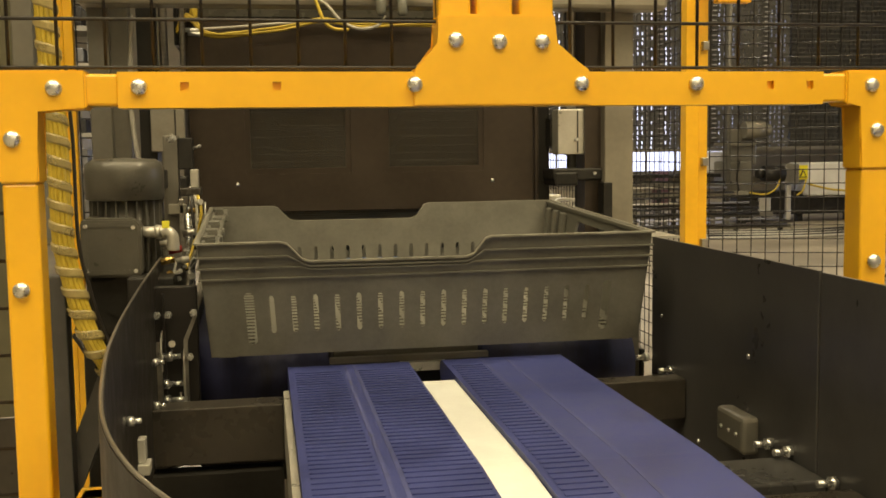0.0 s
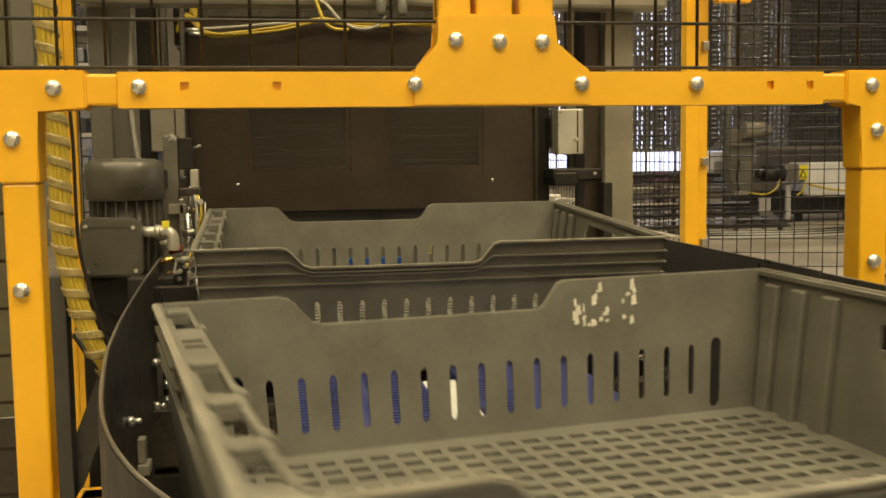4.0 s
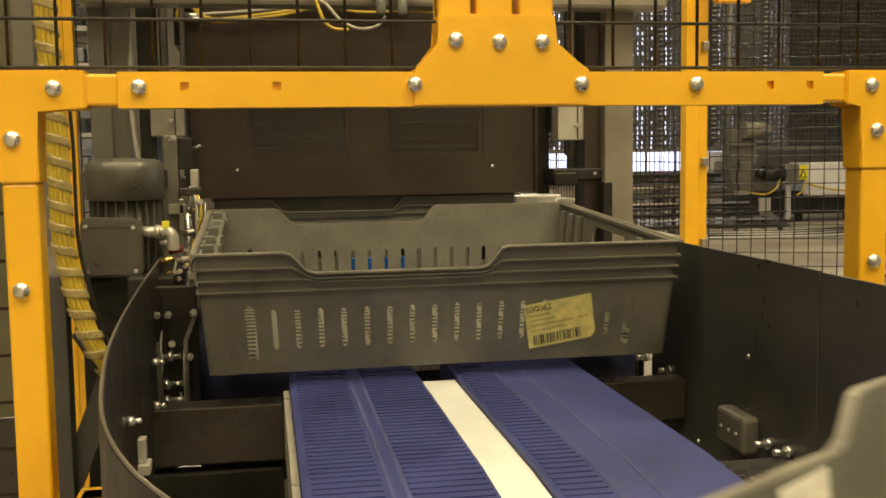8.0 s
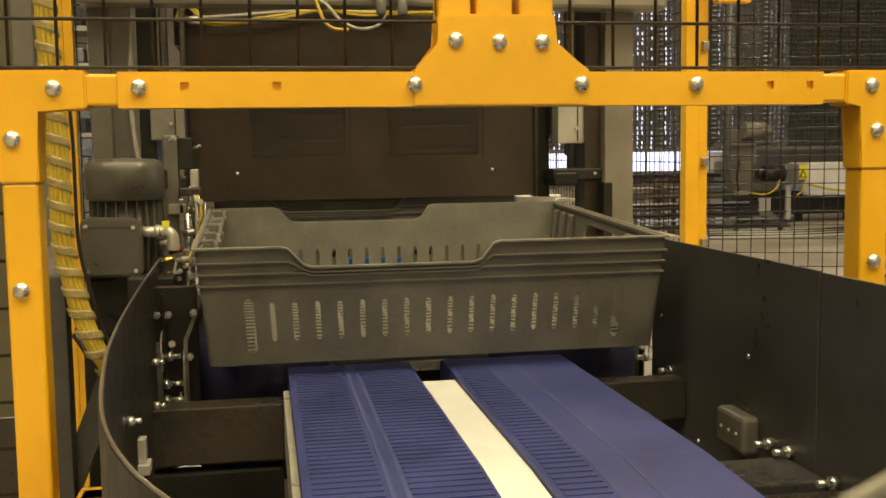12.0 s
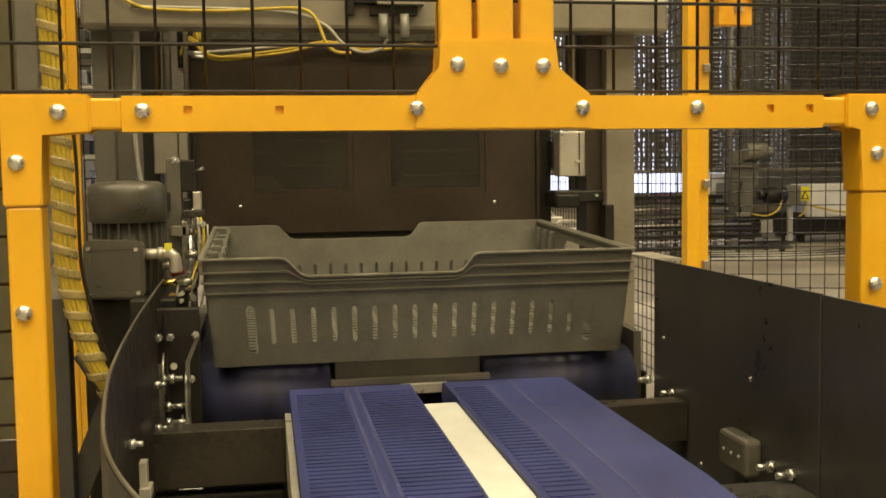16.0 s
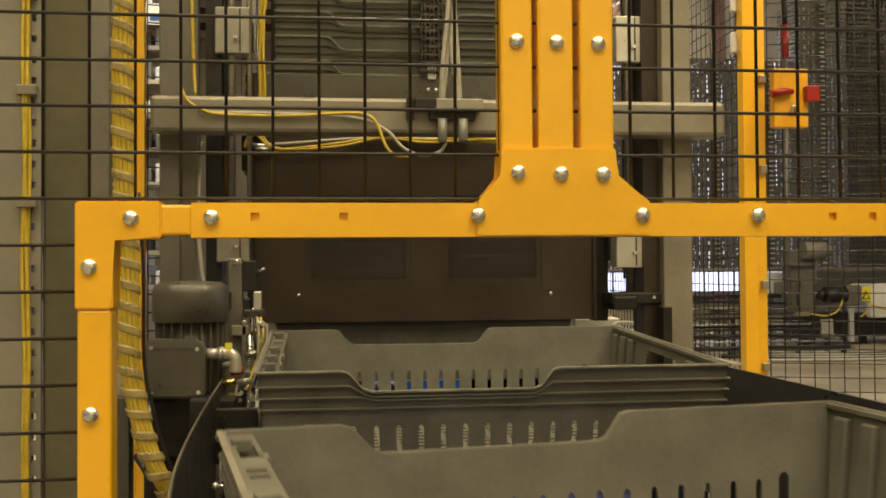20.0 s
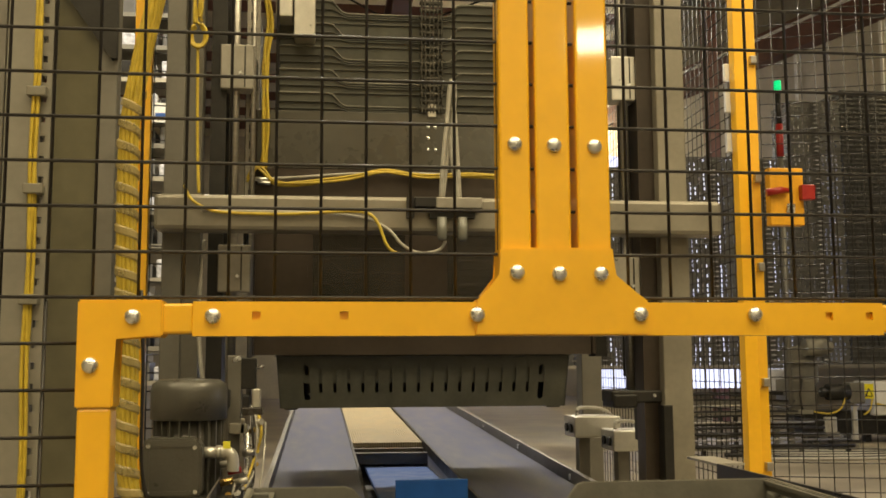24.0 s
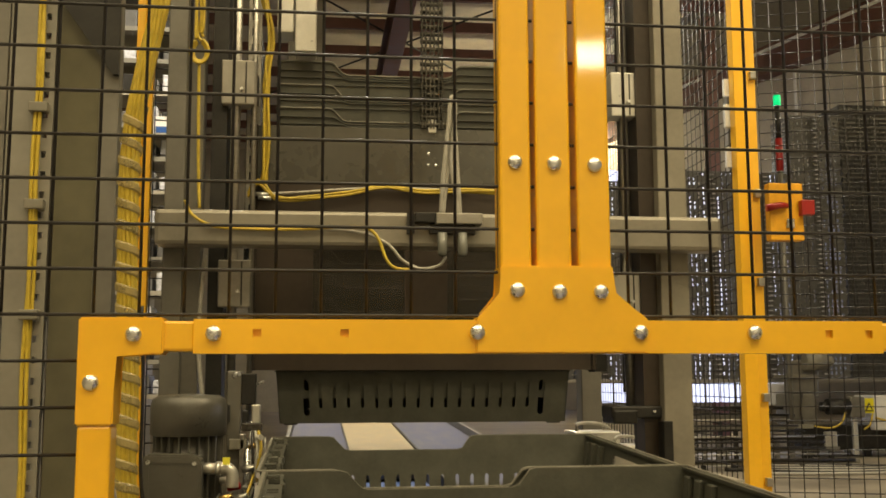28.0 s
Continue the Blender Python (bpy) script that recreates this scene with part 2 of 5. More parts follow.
# ---- the hall ----
bm = BM()
box(bm, -18, 26, -8, 34, FLOOR - 0.2, FLOOR)
tagged(part("floor", bm, CONCRETE), "worn grey concrete factory floor", "floor", kind="structure")
for name, b in (("wall_north", (-18, 26, 34, 34.3)), ("wall_south", (-18, 26, -8.3, -8)), ("wall_west", (-18.3, -18, -8, 34)), ("wall_east", (26, 26.3, -8, 34))):
    bm = BM()
    box(bm, *b, FLOOR - 0.2, 8.2)
    tagged(part(name, bm, WALL), "cream painted sheet wall of the factory hall", "wall", kind="structure")
bm = BM()
box(bm, -18, 26, -8, 34, 8.0, 8.2)
tagged(part("ceiling", bm, DECK), "cream ribbed roof deck of the factory hall", "ceiling", kind="structure")

# ---- roof steel ----
roof = thing("roof_frame", "red-brown steel roof beams with cross bracing under a cream deck", "roof beams", kind="structure")
for y in (9.0, 14.0):
    bm = BM()
    box(bm, -17.9, 25.9, y - 0.12, y + 0.12, 6.9, 6.95)
    box(bm, -17.9, 25.9, y - 0.02, y + 0.02, 6.95, 7.5)
    box(bm, -17.9, 25.9, y - 0.12, y + 0.12, 7.5, 7.55)
    part("beam", bm, BEAM, roof)
for n in range(21):
    y = -4 + 1.75 * n
    bm = BM()
    box(bm, -17.9, 25.9, y - 0.04, y + 0.04, 7.56, 7.78)
    part("purlin", bm, BEAM, roof)
for x in (-6.5, 1.42):
    bm = BM()
    box(bm, x - 0.16, x + 0.16, -7.9, 33.9, 6.55, 6.62)
    box(bm, x - 0.02, x + 0.02, -7.9, 33.9, 6.62, 7.2)
    box(bm, x - 0.16, x + 0.16, -7.9, 33.9, 7.2, 7.27)
    part("girder", bm, BEAM, roof)
for a, b in (((-1.5, 16, 7.3), (5, 25, 7.3)), ((5, 16, 7.3), (-1.5, 25, 7.3)), ((-3, 9, 6.9), (4, 14, 6.9)), ((4, 9, 6.9), (-3, 14, 6.9))):
    bm = BM()
    tube(bm, [a, b], 0.02, 6)
    part("brace_rod", bm, DARK, roof)
bm = BM()
box(bm, 6.5, 6.72, 16.3, 16.5, FLOOR, 6.55)
tagged(part("roof_column", bm, BEAM), "red-brown square steel column under the roof girder", "column", kind="structure")
bm = BM()
tube(bm, [(1.3, 21.0, FLOOR), (1.3, 21.0, 6.55)], 0.045, 12)
tagged(part("roof_column", bm, STEEL), "bare round steel column under the roof girder", "column", kind="structure")

# slanted hall wall above the dock openings, with its eave girder
def aside(u, w, z):
    """u metres along the slanted wall, w out of its face towards the hall."""
    return (8.36 + 0.27 * u - 0.963 * w, 18.3 - 0.963 * u - 0.27 * w, z)


def aside_box(name, u0, u1, w0, w1, z0, z1, mat, parent, label=""):
    bm = BM()
    prism(bm, [(u0, z0), (u1, z0), (u1, z1), (u0, z1)], lambda u, v, w: aside(u, w, v), w0, w1)
    bmesh.ops.recalc_face_normals(bm, faces=bm.faces[:])
    return part(name, bm, mat, parent, label)


upper = thing("wall_dock_side", "tan sheet-panel wall above the dock openings with a red-brown girder", "wall", kind="structure")
for n in range(10):
    aside_box("panel", -9.0 + 2.0 * n, -7.014 + 2.0 * n, -0.12, 0.0, 3.3, 6.0, WALL, upper)
    aside_box("seam", -9.03 + 2.0 * n, -8.97 + 2.0 * n, 0.002, 0.025, 3.3, 6.0, WHITE, upper, "white joint strip")
aside_box("eave_girder", -9.1, 11.1, -0.1, 0.28, 6.004, 6.55, BEAM, upper, "red-brown steel eave girder")
aside_box("eave_rail", -9.1, 11.1, 0.284, 0.32, 6.42, 6.47, WHITE, upper, "white rail along the girder")
aside_box("insulation", -9.1, 11.1, -0.12, 0.2, 6.554, 7.98, TRAY, upper, "grey roof insulation")
# the first lamp is visible; three more are added out of sight round the bulbs
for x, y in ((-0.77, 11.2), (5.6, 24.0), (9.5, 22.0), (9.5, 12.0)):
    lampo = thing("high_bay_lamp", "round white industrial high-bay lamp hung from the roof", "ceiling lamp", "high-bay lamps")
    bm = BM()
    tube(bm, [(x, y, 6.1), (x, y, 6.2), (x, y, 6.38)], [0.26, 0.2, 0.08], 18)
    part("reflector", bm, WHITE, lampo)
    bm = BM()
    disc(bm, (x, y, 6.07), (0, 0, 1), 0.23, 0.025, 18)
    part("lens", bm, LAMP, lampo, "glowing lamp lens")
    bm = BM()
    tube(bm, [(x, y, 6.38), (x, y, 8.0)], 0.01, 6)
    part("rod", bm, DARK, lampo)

# housings added above the unseen area lamps
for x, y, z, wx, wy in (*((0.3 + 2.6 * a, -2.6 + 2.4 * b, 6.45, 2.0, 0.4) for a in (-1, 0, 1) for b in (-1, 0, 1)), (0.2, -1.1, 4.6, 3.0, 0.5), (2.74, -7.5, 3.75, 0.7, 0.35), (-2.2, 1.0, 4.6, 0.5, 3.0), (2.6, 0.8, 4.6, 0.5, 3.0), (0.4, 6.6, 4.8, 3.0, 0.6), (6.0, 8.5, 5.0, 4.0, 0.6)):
    lampo = thing("added_lamp_housing", "long white lamp housing added over an unseen area lamp", "ceiling lamp", "linear lamps")
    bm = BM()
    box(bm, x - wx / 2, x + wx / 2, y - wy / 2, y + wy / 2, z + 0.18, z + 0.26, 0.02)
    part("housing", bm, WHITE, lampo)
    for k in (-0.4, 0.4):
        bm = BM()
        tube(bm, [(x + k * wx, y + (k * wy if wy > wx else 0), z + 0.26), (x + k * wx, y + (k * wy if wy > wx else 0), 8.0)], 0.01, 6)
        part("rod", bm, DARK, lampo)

# ---- yellow fence front: posts, bar, bracket, tubes ----
YF = 1.09


def fx(x):
    return 0.990 * x + 0.0480


def fz(z):
    return 0.986 * z + 0.0382 if z > -0.3 else z


fence = thing("safety_fence", "yellow powder-coated machine fence with a low crate opening", "safety fence")


def square_tube(name, x0, x1, z0, z1, y0=YF, y1=YF + 0.036, parent=fence, bevel=0.003):
    bm = BM()
    box(bm, fx(x0), fx(x1), y0, y1, fz(z0), fz(z1), bevel)
    return part(name, bm, YELLOW, parent)


square_tube("post", -0.2495, -0.2145, FLOOR, 0.30)
square_tube("post", 0.709, 0.744, FLOOR, 0.30)
bm = BM()
holes = (-0.064, 0.031, 0.592, 0.641)
us = sorted([-0.1315, 0.658] + [x + d for x in holes for d in (-0.0045, 0.0045)])
slab(bm, us, [0.3765, 0.3942, 0.4032, 0.4140], lambda i, j: j == 1 and i % 2 == 1, lambda u, v, w: (fx(u), YF + 0.005 * w, fz(v)))
part("crossbar", bm, YELLOW, fence)
bm = BM()
box(bm, fx(-0.1315), fx(0.658), YF + 0.0053, YF + 0.036, fz(0.3767), fz(0.4138))
part("crossbar_core", bm, YELLOW, fence)
square_tube("inner_rail", -0.166, -0.13, 0.3790, 0.4120, YF + 0.002)
square_tube("inner_rail", 0.655, 0.69, 0.3790, 0.4120, YF + 0.002)
# corner sleeves, bent in an L
for side, xo, xi, xe in ((-1, -0.2515, -0.2125, -0.1625), (1, 0.7465, 0.7065, 0.6865)):
    bm = BM()
    out = [(xo, 0.300), (xi, 0.300), (xi, 0.3755), (xe, 0.3755), (xe, 0.4155), (xo, 0.4155)]
    prism(bm, out if side < 0 else out[::-1], lambda u, v, w: (fx(u), w, fz(v)), YF - 0.002, YF + 0.038)
    bmesh.ops.bevel(bm, geom=bm.edges[:], offset=0.002, segments=2, affect="EDGES")
    part("corner_sleeve", bm, YELLOW, fence)
# gusset plate over the bar
bm = BM()
prism(bm, [(0.176, 0.3768), (0.375, 0.3768), (0.375, 0.4150), (0.3365, 0.4440), (0.3345, 0.4760), (0.2045, 0.4755), (0.2045, 0.4435), (0.178, 0.4150)], lambda u, v, w: (fx(u), w, fz(v)), YF - 0.004, YF + 0.038)
bmesh.ops.bevel(bm, geom=bm.edges[:], offset=0.0015, segments=2, affect="EDGES")
part("gusset_plate", bm, YELLOW, fence)
for x0, x1 in ((0.2055, 0.2415), (0.2475, 0.2880), (0.2955, 0.3340)):
    square_tube("upright", x0, x1, 0.46, 1.7, YF, YF + 0.036)
for x, z in ((-0.194, 0.397), (-0.110, 0.398), (0.178, 0.400), (0.365, 0.400), (0.501, 0.400), (0.718, 0.398), (0.2235, 0.4475), (0.2720, 0.4460), (0.3200, 0.4460), (-0.2365, 0.3455), (-0.2350, 0.1895), (0.726, 0.3455), (0.726, 0.19)):
    carriage_bolt(fence, (fx(x), YF - (0.004 if 0.17 < x < 0.4 else 0.002), fz(z)))
for x, z in ((0.2235, 0.595), (0.2690, 0.5945), (0.3165, 0.594), (0.2235, 0.9), (0.269, 0.9), (0.3165, 0.9)):
    carriage_bolt(fence, (fx(x), YF, fz(z)))
# welded mesh of the fence: wires one by one
mesh_panel = thing("mesh_panel", "black welded wire mesh panel of the yellow fence", "wire mesh", "fence mesh panels")


def wires(parent, horizontals, verticals, r=0.0019, y=YF + 0.012):
    for z, x0, x1 in horizontals:
        bm = BM()
        tube(bm, [(x0, y, z), (x1, y, z)], r, 6)
        part("wire", bm, WIRE, parent)
    for x, z0, z1 in verticals:
        bm = BM()
        tube(bm, [(x, y + 2 * r, z0), (x, y + 2 * r, z1)], r, 6)
        part("wire", bm, WIRE, parent)


def wire_x(n):
    return -0.047 + (0.0499 if n >= 0 else 0.0476) * n


PZ = 0.0492
wires(mesh_panel, [(0.4515 + PZ * n, -0.72, 1.06) for n in range(24)], [(wire_x(n), 0.4495, 1.62) for n in range(-13, 23)])
side_mesh = thing("mesh_panel", "black welded wire mesh panel beside the crate opening", "wire mesh", "fence mesh panels")
wires(side_mesh, [(0.4515 - PZ * n, -0.72, fx(-0.25)) for n in range(1, 18)], [(wire_x(n), -0.4, 0.4490) for n in range(-13, -3)])
side_mesh = thing("mesh_panel", "black welded wire mesh panel beside the crate opening", "wire mesh", "fence mesh panels")
wires(side_mesh, [(0.4515 - PZ * n, fx(0.744), 1.06) for n in range(1, 18)], [(wire_x(n), -0.4, 0.4490) for n in range(17, 23)])

# ---- out-feed conveyor ----
ZF = 0.03
feed = thing("outfeed_conveyor", "low conveyor with two ribbed blue belts and a white centre strip", "conveyor")
for x0, x1, ribs in ((0.0905, 0.280, ((0.100, 0.170), (0.196, 0.276))), (0.334, 0.530, ((0.342, 0.390),))):
    bm = BM()
    prof = [(1.585 + 0.02 * math.sin(a), ZF - 0.02 + 0.02 * math.cos(a)) for a in [0.2 * k for k in range(16)]]
    prism(bm, [(0.15, ZF - 0.012), (0.75, ZF - 0.012), (1.02, ZF), *prof, (0.15, ZF - 0.052)], lambda u, v, w: (w, u, v), x0, x1)
    b = part("belt", bm, BELT, feed, "dark blue ribbed rubber belt")
    bm = BM()
    for r0, r1 in ribs:
        for n in range(80):
            y = 0.3 + 0.0156 * n
            low = 0.012 * min(1, max(0, (1.02 - y) / 0.27))
            box(bm, r0, r1, y, y + 0.0065, ZF - 0.001 - low, ZF + 0.0014 - low)
    tagged(part("belt_ribs", bm, BELT, b), kind="stuff")
    for xs in ((x0 + 0.085 if x0 < 0.2 else x0 + 0.06), x0 + 0.1):
        bm = BM()
        prism(bm, [(0.75, ZF - 0.0116), (1.02, ZF + 0.0004), (1.58, ZF + 0.0004), (1.58, ZF - 0.002), (1.02, ZF - 0.002), (0.75, ZF - 0.014)], lambda u, v, w: (w, u, v), xs, xs + 0.005)
        part("belt_seam", bm, BELT_PALE, b, "paler belt seam")
bm = BM()
prism(bm, [(0.1, ZF - 0.018), (0.75, ZF - 0.018), (1.02, ZF - 0.006), (1.466, ZF - 0.006), (1.468, ZF - 0.008), (1.468, ZF - 0.04), (0.1, ZF - 0.04)], lambda u, v, w: (w, u, v), 0.2815, 0.3325)
part("centre_strip", bm, WHITE_BAR, feed, "white plastic wear strip")
bm = BM()
box(bm, 0.282, 0.332, 1.47, 1.55, ZF - 0.06, ZF - 0.045)
part("end_bracket", bm, ALU, feed)
bm = BM()
box(bm, 0.270, 0.345, 1.607, 1.622, ZF - 0.02, ZF - 0.006)
part("end_strip", bm, ALU, feed)
bm = BM()
prism(bm, [(0.15, ZF - 0.022), (0.75, ZF - 0.022), (1.02, ZF - 0.008), (1.46, ZF - 0.008), (1.46, ZF - 0.09), (0.15, ZF - 0.09)], lambda u, v, w: (w, u, v), 0.081, 0.0895)
part("side_rail", bm, ALU, feed, "bright aluminium belt rail")
bm = BM()
box(bm, 0.531, 0.539, 0.15, 1.5, ZF - 0.09, ZF - 0.014, 0.001)
part("side_rail", bm, BLACK, feed)
bm = BM()
box(bm, 0.1, 0.52, 0.1, 1.5, ZF - 0.11, ZF - 0.045)
part("belt_bed", bm, DARK, feed)
for x in (0.11, 0.47):
    for y in (0.35, 1.2):
        bm = BM()
        box(bm, x, x + 0.04, y, y + 0.04, FLOOR, ZF - 0.11)
        part("leg", bm, BLACK, feed)
for y, z0, z1 in ((1.49, -0.088, -0.004), (0.98, -0.12, -0.03)):
    bm = BM()
    box(bm, -0.16, 0.081, y, y + 0.05, z0, z1, 0.002)
    part("cross_beam", bm, BLACK, feed)
    bm = BM()
    box(bm, 0.539, 0.715, y + 0.02, y + 0.06, z0 + 0.02, z1, 0.002)
    part("cross_beam", bm, BLACK, feed)

drive = thing("belt_drive", "dark drive motor and gearbox under the outfeed conveyor", "drive")
for b, m in (((-0.13, 0.078, 1.2, 1.46, -0.34, -0.16), DARK), ((-0.09, 0.05, 1.1, 1.2, -0.3, -0.2), BLACK), ((-0.16, 0.08, 1.5, 1.53, -0.4, -0.1), DARK), ((0.55, 0.7, 1.25, 1.55, -0.36, -0.15), DARK)):
    shape("housing", b, m, drive, 0.006)
for x in (-0.12, 0.56):
    shape("hanger", (x, x + 0.02, 1.3, 1.34, FLOOR, -0.34 if x < 0 else -0.36), DARK, drive, 0.002)
for n in range(5):
    bm = BM()
    disc(bm, (-0.11 + 0.04 * n, 1.2, -0.18 - 0.02 * (n % 2)), (0, -1, 0), 0.008, 0.01, 6)
    part("bolt", bm, ZINC, drive)

# right guide panel
guide = thing("guide_panel", "black painted sheet-steel guide wall beside the belt", "guide panel")
XR = 0.716
bm = BM()
box(bm, XR, XR + 0.004, 1.12, 1.66, -0.16, 0.212, 0.001)
part("sheet", bm, SHEET, guide)
bm = BM()
box(bm, XR + 0.002, XR + 0.006, 0.66, 1.1185, -0.16, 0.2105, 0.001)
part("sheet", bm, SHEET, guide)
bm = BM()
box(bm, XR, XR + 0.05, 1.66, 1.80, 0.208, 0.212)
part("lead_in_tab", bm, ALU, guide, "bare metal lead-in tab")
bm = BM()
box(bm, XR - 0.026, XR, 1.262, 1.345, -0.056, -0.004, 0.006)
blk = part("stop_block", bm, GREY, guide, "grey bolted stop block")
for y in (1.28, 1.303, 1.326):
    bm = BM()
    disc(bm, (XR - 0.026, y, -0.03), (-1, 0, 0), 0.003, 0.002, 8)
    part("screw", bm, ZINC, blk)
for y, z in ((1.677, -0.001), (1.568, -0.002), (1.231, -0.031), (1.179, -0.027), (1.073, -0.034)):
    hex_bolt(guide, (XR, y, z), (-1, 0, 0), 0.0085, 0.016)
for y, z in ((1.299, 0.073), (1.461, -0.092), (1.614, 0.081)):
    bm = BM()
    disc(bm, (XR, y, z), (-1, 0, 0), 0.004, 0.003, 10, 0.002)
    part("rivet", bm, ZINC, guide)
bm = BM()
box(bm, XR - 0.176, XR - 0.001, 1.09, 1.19, -0.1, -0.036, 0.003)
part("bracket", bm, SHEET, guide, "dark box-section bracket")
for y in (0.7, 1.62):
    bm = BM()
    box(bm, XR + 0.006, XR + 0.046, y, y + 0.04, FLOOR, 0.1)
    part("leg", bm, BLACK, guide)

# left curved guide
curved = thing("curved_guide", "curved black sheet-steel guide rail with a bare edge", "guide panel")
gp = curve_points([(-0.115, 1.857, 0), (-0.105, 1.493, 0), (-0.095, 1.218, 0), (-0.083, 1.0, 0), (-0.0695, 0.853, 0), (-0.045, 0.68, 0), (-0.012, 0.56, 0), (0.03, 0.47, 0)], 6)
bm = BM()
lo = [bm.verts.new((p.x, p.y, -0.09)) for p in gp]
hi = [bm.verts.new((p.x, p.y, 0.187)) for p in gp]
lo2 = [bm.verts.new((p.x - 0.004, p.y - 0.001, -0.09)) for p in gp]
hi2 = [bm.verts.new((p.x - 0.004, p.y - 0.001, 0.187)) for p in gp]
for n in range(len(gp) - 1):
    for a, b in ((lo, hi), (hi, hi2), (hi2, lo2), (lo2, lo)):
        bm.faces.new((a[n], a[n + 1], b[n + 1], b[n]))
part("sheet", bm, WIRE, curved, "black painted curved sheet")
bm = BM()
tube(bm, [(p.x - 0.002, p.y, 0.188) for p in gp], 0.0014, 8)
part("edge_trim", bm, STEEL, curved, "bare worn steel edge")
for y, x in ((1.42, -0.096), (1.1, -0.09), (0.9, -0.084)):
    for z in (0.08, 0.02):
        hex_bolt(curved, (x + 0.001, y, z), (1, 0, 0), 0.006, 0.008)
bm = BM()
box(bm, -0.072, -0.06, 1.04, 1.065, 0.038, 0.049, 0.001)
box(bm, -0.072, -0.064, 1.045, 1.062, 0.0495, 0.074, 0.001)
part("clamp", bm, ALU, curved)
bm = BM()
box(bm, -0.15, -0.115, 1.16, 1.19, FLOOR, -0.02)
box(bm, -0.155, -0.11, 1.02, 1.2, -0.05, -0.02)
part("stand", bm, YELLOW, curved, "yellow support post")

# ---- in-feed belts under the machine ----
mach = thing("machine_conveyor", "machine conveyor with two wide worn blue belts and a tan bed", "conveyor")


def rise(y):
    """Height of the machine belts, which slope down towards the out-feed."""
    return 0.056 + 0.035 * (y - 1.84)


for x0, x1 in ((-0.060, 0.160), (0.425, 0.690)):
    bm = BM()
    prof = [(1.735 - 0.066 * math.sin(a), rise(1.735) - 0.066 + 0.066 * math.cos(a)) for a in [math.pi * k / 14 for k in range(15)]]
    prism(bm, [(5.6, rise(5.6)), (1.76, rise(1.76)), *prof, (5.6, rise(5.6) - 0.132)], lambda u, v, w: (w, u, v), x0, x1)
    for f in bm.faces:
        f.smooth = abs(f.normal.x) < 0.5
    part("belt", bm, WORN_BELT, mach, "wide worn blue rubber belt")


def sloped(bm, x0, x1, y0, y1, lo, hi):
    """A bar that follows the slope of the machine belts, lo to hi above them."""
    prism(bm, [(y0, rise(y0) + lo), (y1, rise(y1) + lo), (y1, rise(y1) + hi), (y0, rise(y0) + hi)], lambda u, v, w: (w, u, v), x0, x1)


bm = BM()
sloped(bm, 0.168, 0.418, 3.66, 5.6, -0.05, -0.03)
bed = part("ridged_bed", bm, SLATBED, mach, "tan ridged plastic bed")
for n in range(30):
    x = 0.170 + 0.0083 * n
    bm = BM()
    sloped(bm, x, x + 0.006, 3.66, 5.6, -0.0298, -0.008)
    part("ridge", bm, SLATBED, bed)
for x0, x1 in ((0.1605, 0.168), (0.4175, 0.4245)):
    bm = BM()
    sloped(bm, x0, x1, 1.74, 5.6, -0.03, 0.002)
    part("inner_rail", bm, DARK, mach)
bm = BM()
box(bm, 0.1685, 0.4170, 1.70, 1.76, -0.005, 0.051, 0.002)
part("front_plate", bm, GREY, mach, "grey painted front plate")
bm = BM()
box(bm, 0.160, 0.425, 1.655, 1.668, 0.018, 0.027)
part("lip_strip", bm, STEEL, mach)
for y in (2.1, 3.47, 3.6):
    bm = BM()
    box(bm, 0.1685, 0.4170, y, y + 0.03, rise(y) - 0.06, rise(y) - 0.022)
    part("cross_tie", bm, GREY, mach)
for x0, x1, top, m in ((-0.080, -0.066, 0.012, GREY), (0.694, 0.708, 0.03, GREY)):
    bm = BM()
    sloped(bm, x0, x1, 1.70, 5.6, -0.16, top)
    part("side_plate", bm, m, mach)
for y in (1.9, 2.6, 3.3, 4.0):
    bm = BM()
    disc(bm, (0.694, y, rise(y) + 0.012), (-1, 0, 0), 0.008, 0.003, 10)
    part("bolt", bm, ZINC, mach)
bm = BM()
sloped(bm, -0.06, 0.69, 1.8, 5.6, -0.27, -0.135)
part("belt_bed", bm, DARK, mach)
for x in (-0.06, 0.64):
    for y in (1.85, 3.2, 5.2):
        bm = BM()
        box(bm, x, x + 0.05, y, y + 0.05, FLOOR, rise(y) - 0.26)
        part("leg", bm, GREY, mach)

# dark sheet added to cover the bright floor between machine and guide
bm = BM()
box(bm, 0.7085, 0.7135, 1.69, 2.3, FLOOR, rise(1.69) - 0.04)
part("gap_sheet", bm, DARK, mach, "dark sheet added to hide the floor in the gap")

# blue lug that pushes the crates
lug = thing("pusher_lug", "bright blue bent plastic pusher lug between the belts", "pusher")
bm = BM()
prof = [(2.34, 0.066), (1.92, 0.052), (1.87, 0.045), (1.84, 0.022), (1.825, -0.015), (1.82, -0.015), (1.833, 0.027), (1.865, 0.051), (1.92, 0.059), (2.34, 0.073)]
prism(bm, prof, lambda u, v, w: (w, u, v), 0.224, 0.380)
part("plate", bm, BLUE, lug)
bm = BM()
box(bm, 0.226, 0.392, 2.34, 2.352, 0.062, 0.122, 0.002)
part("upright_face", bm, BLUE, lug)
bm = BM()
box(bm, 0.198, 0.2235, 1.9, 2.36, 0.02, 0.046)
box(bm, 0.194, 0.2235, 1.83, 1.9, 0.03, 0.045)
box(bm, 0.3805, 0.396, 1.9, 2.36, 0.02, 0.046)
part("slide", bm, DARK, lug)
bm = BM()
box(bm, 0.206, 0.412, 2.4, 3.43, 0.036, 0.048, 0.003)
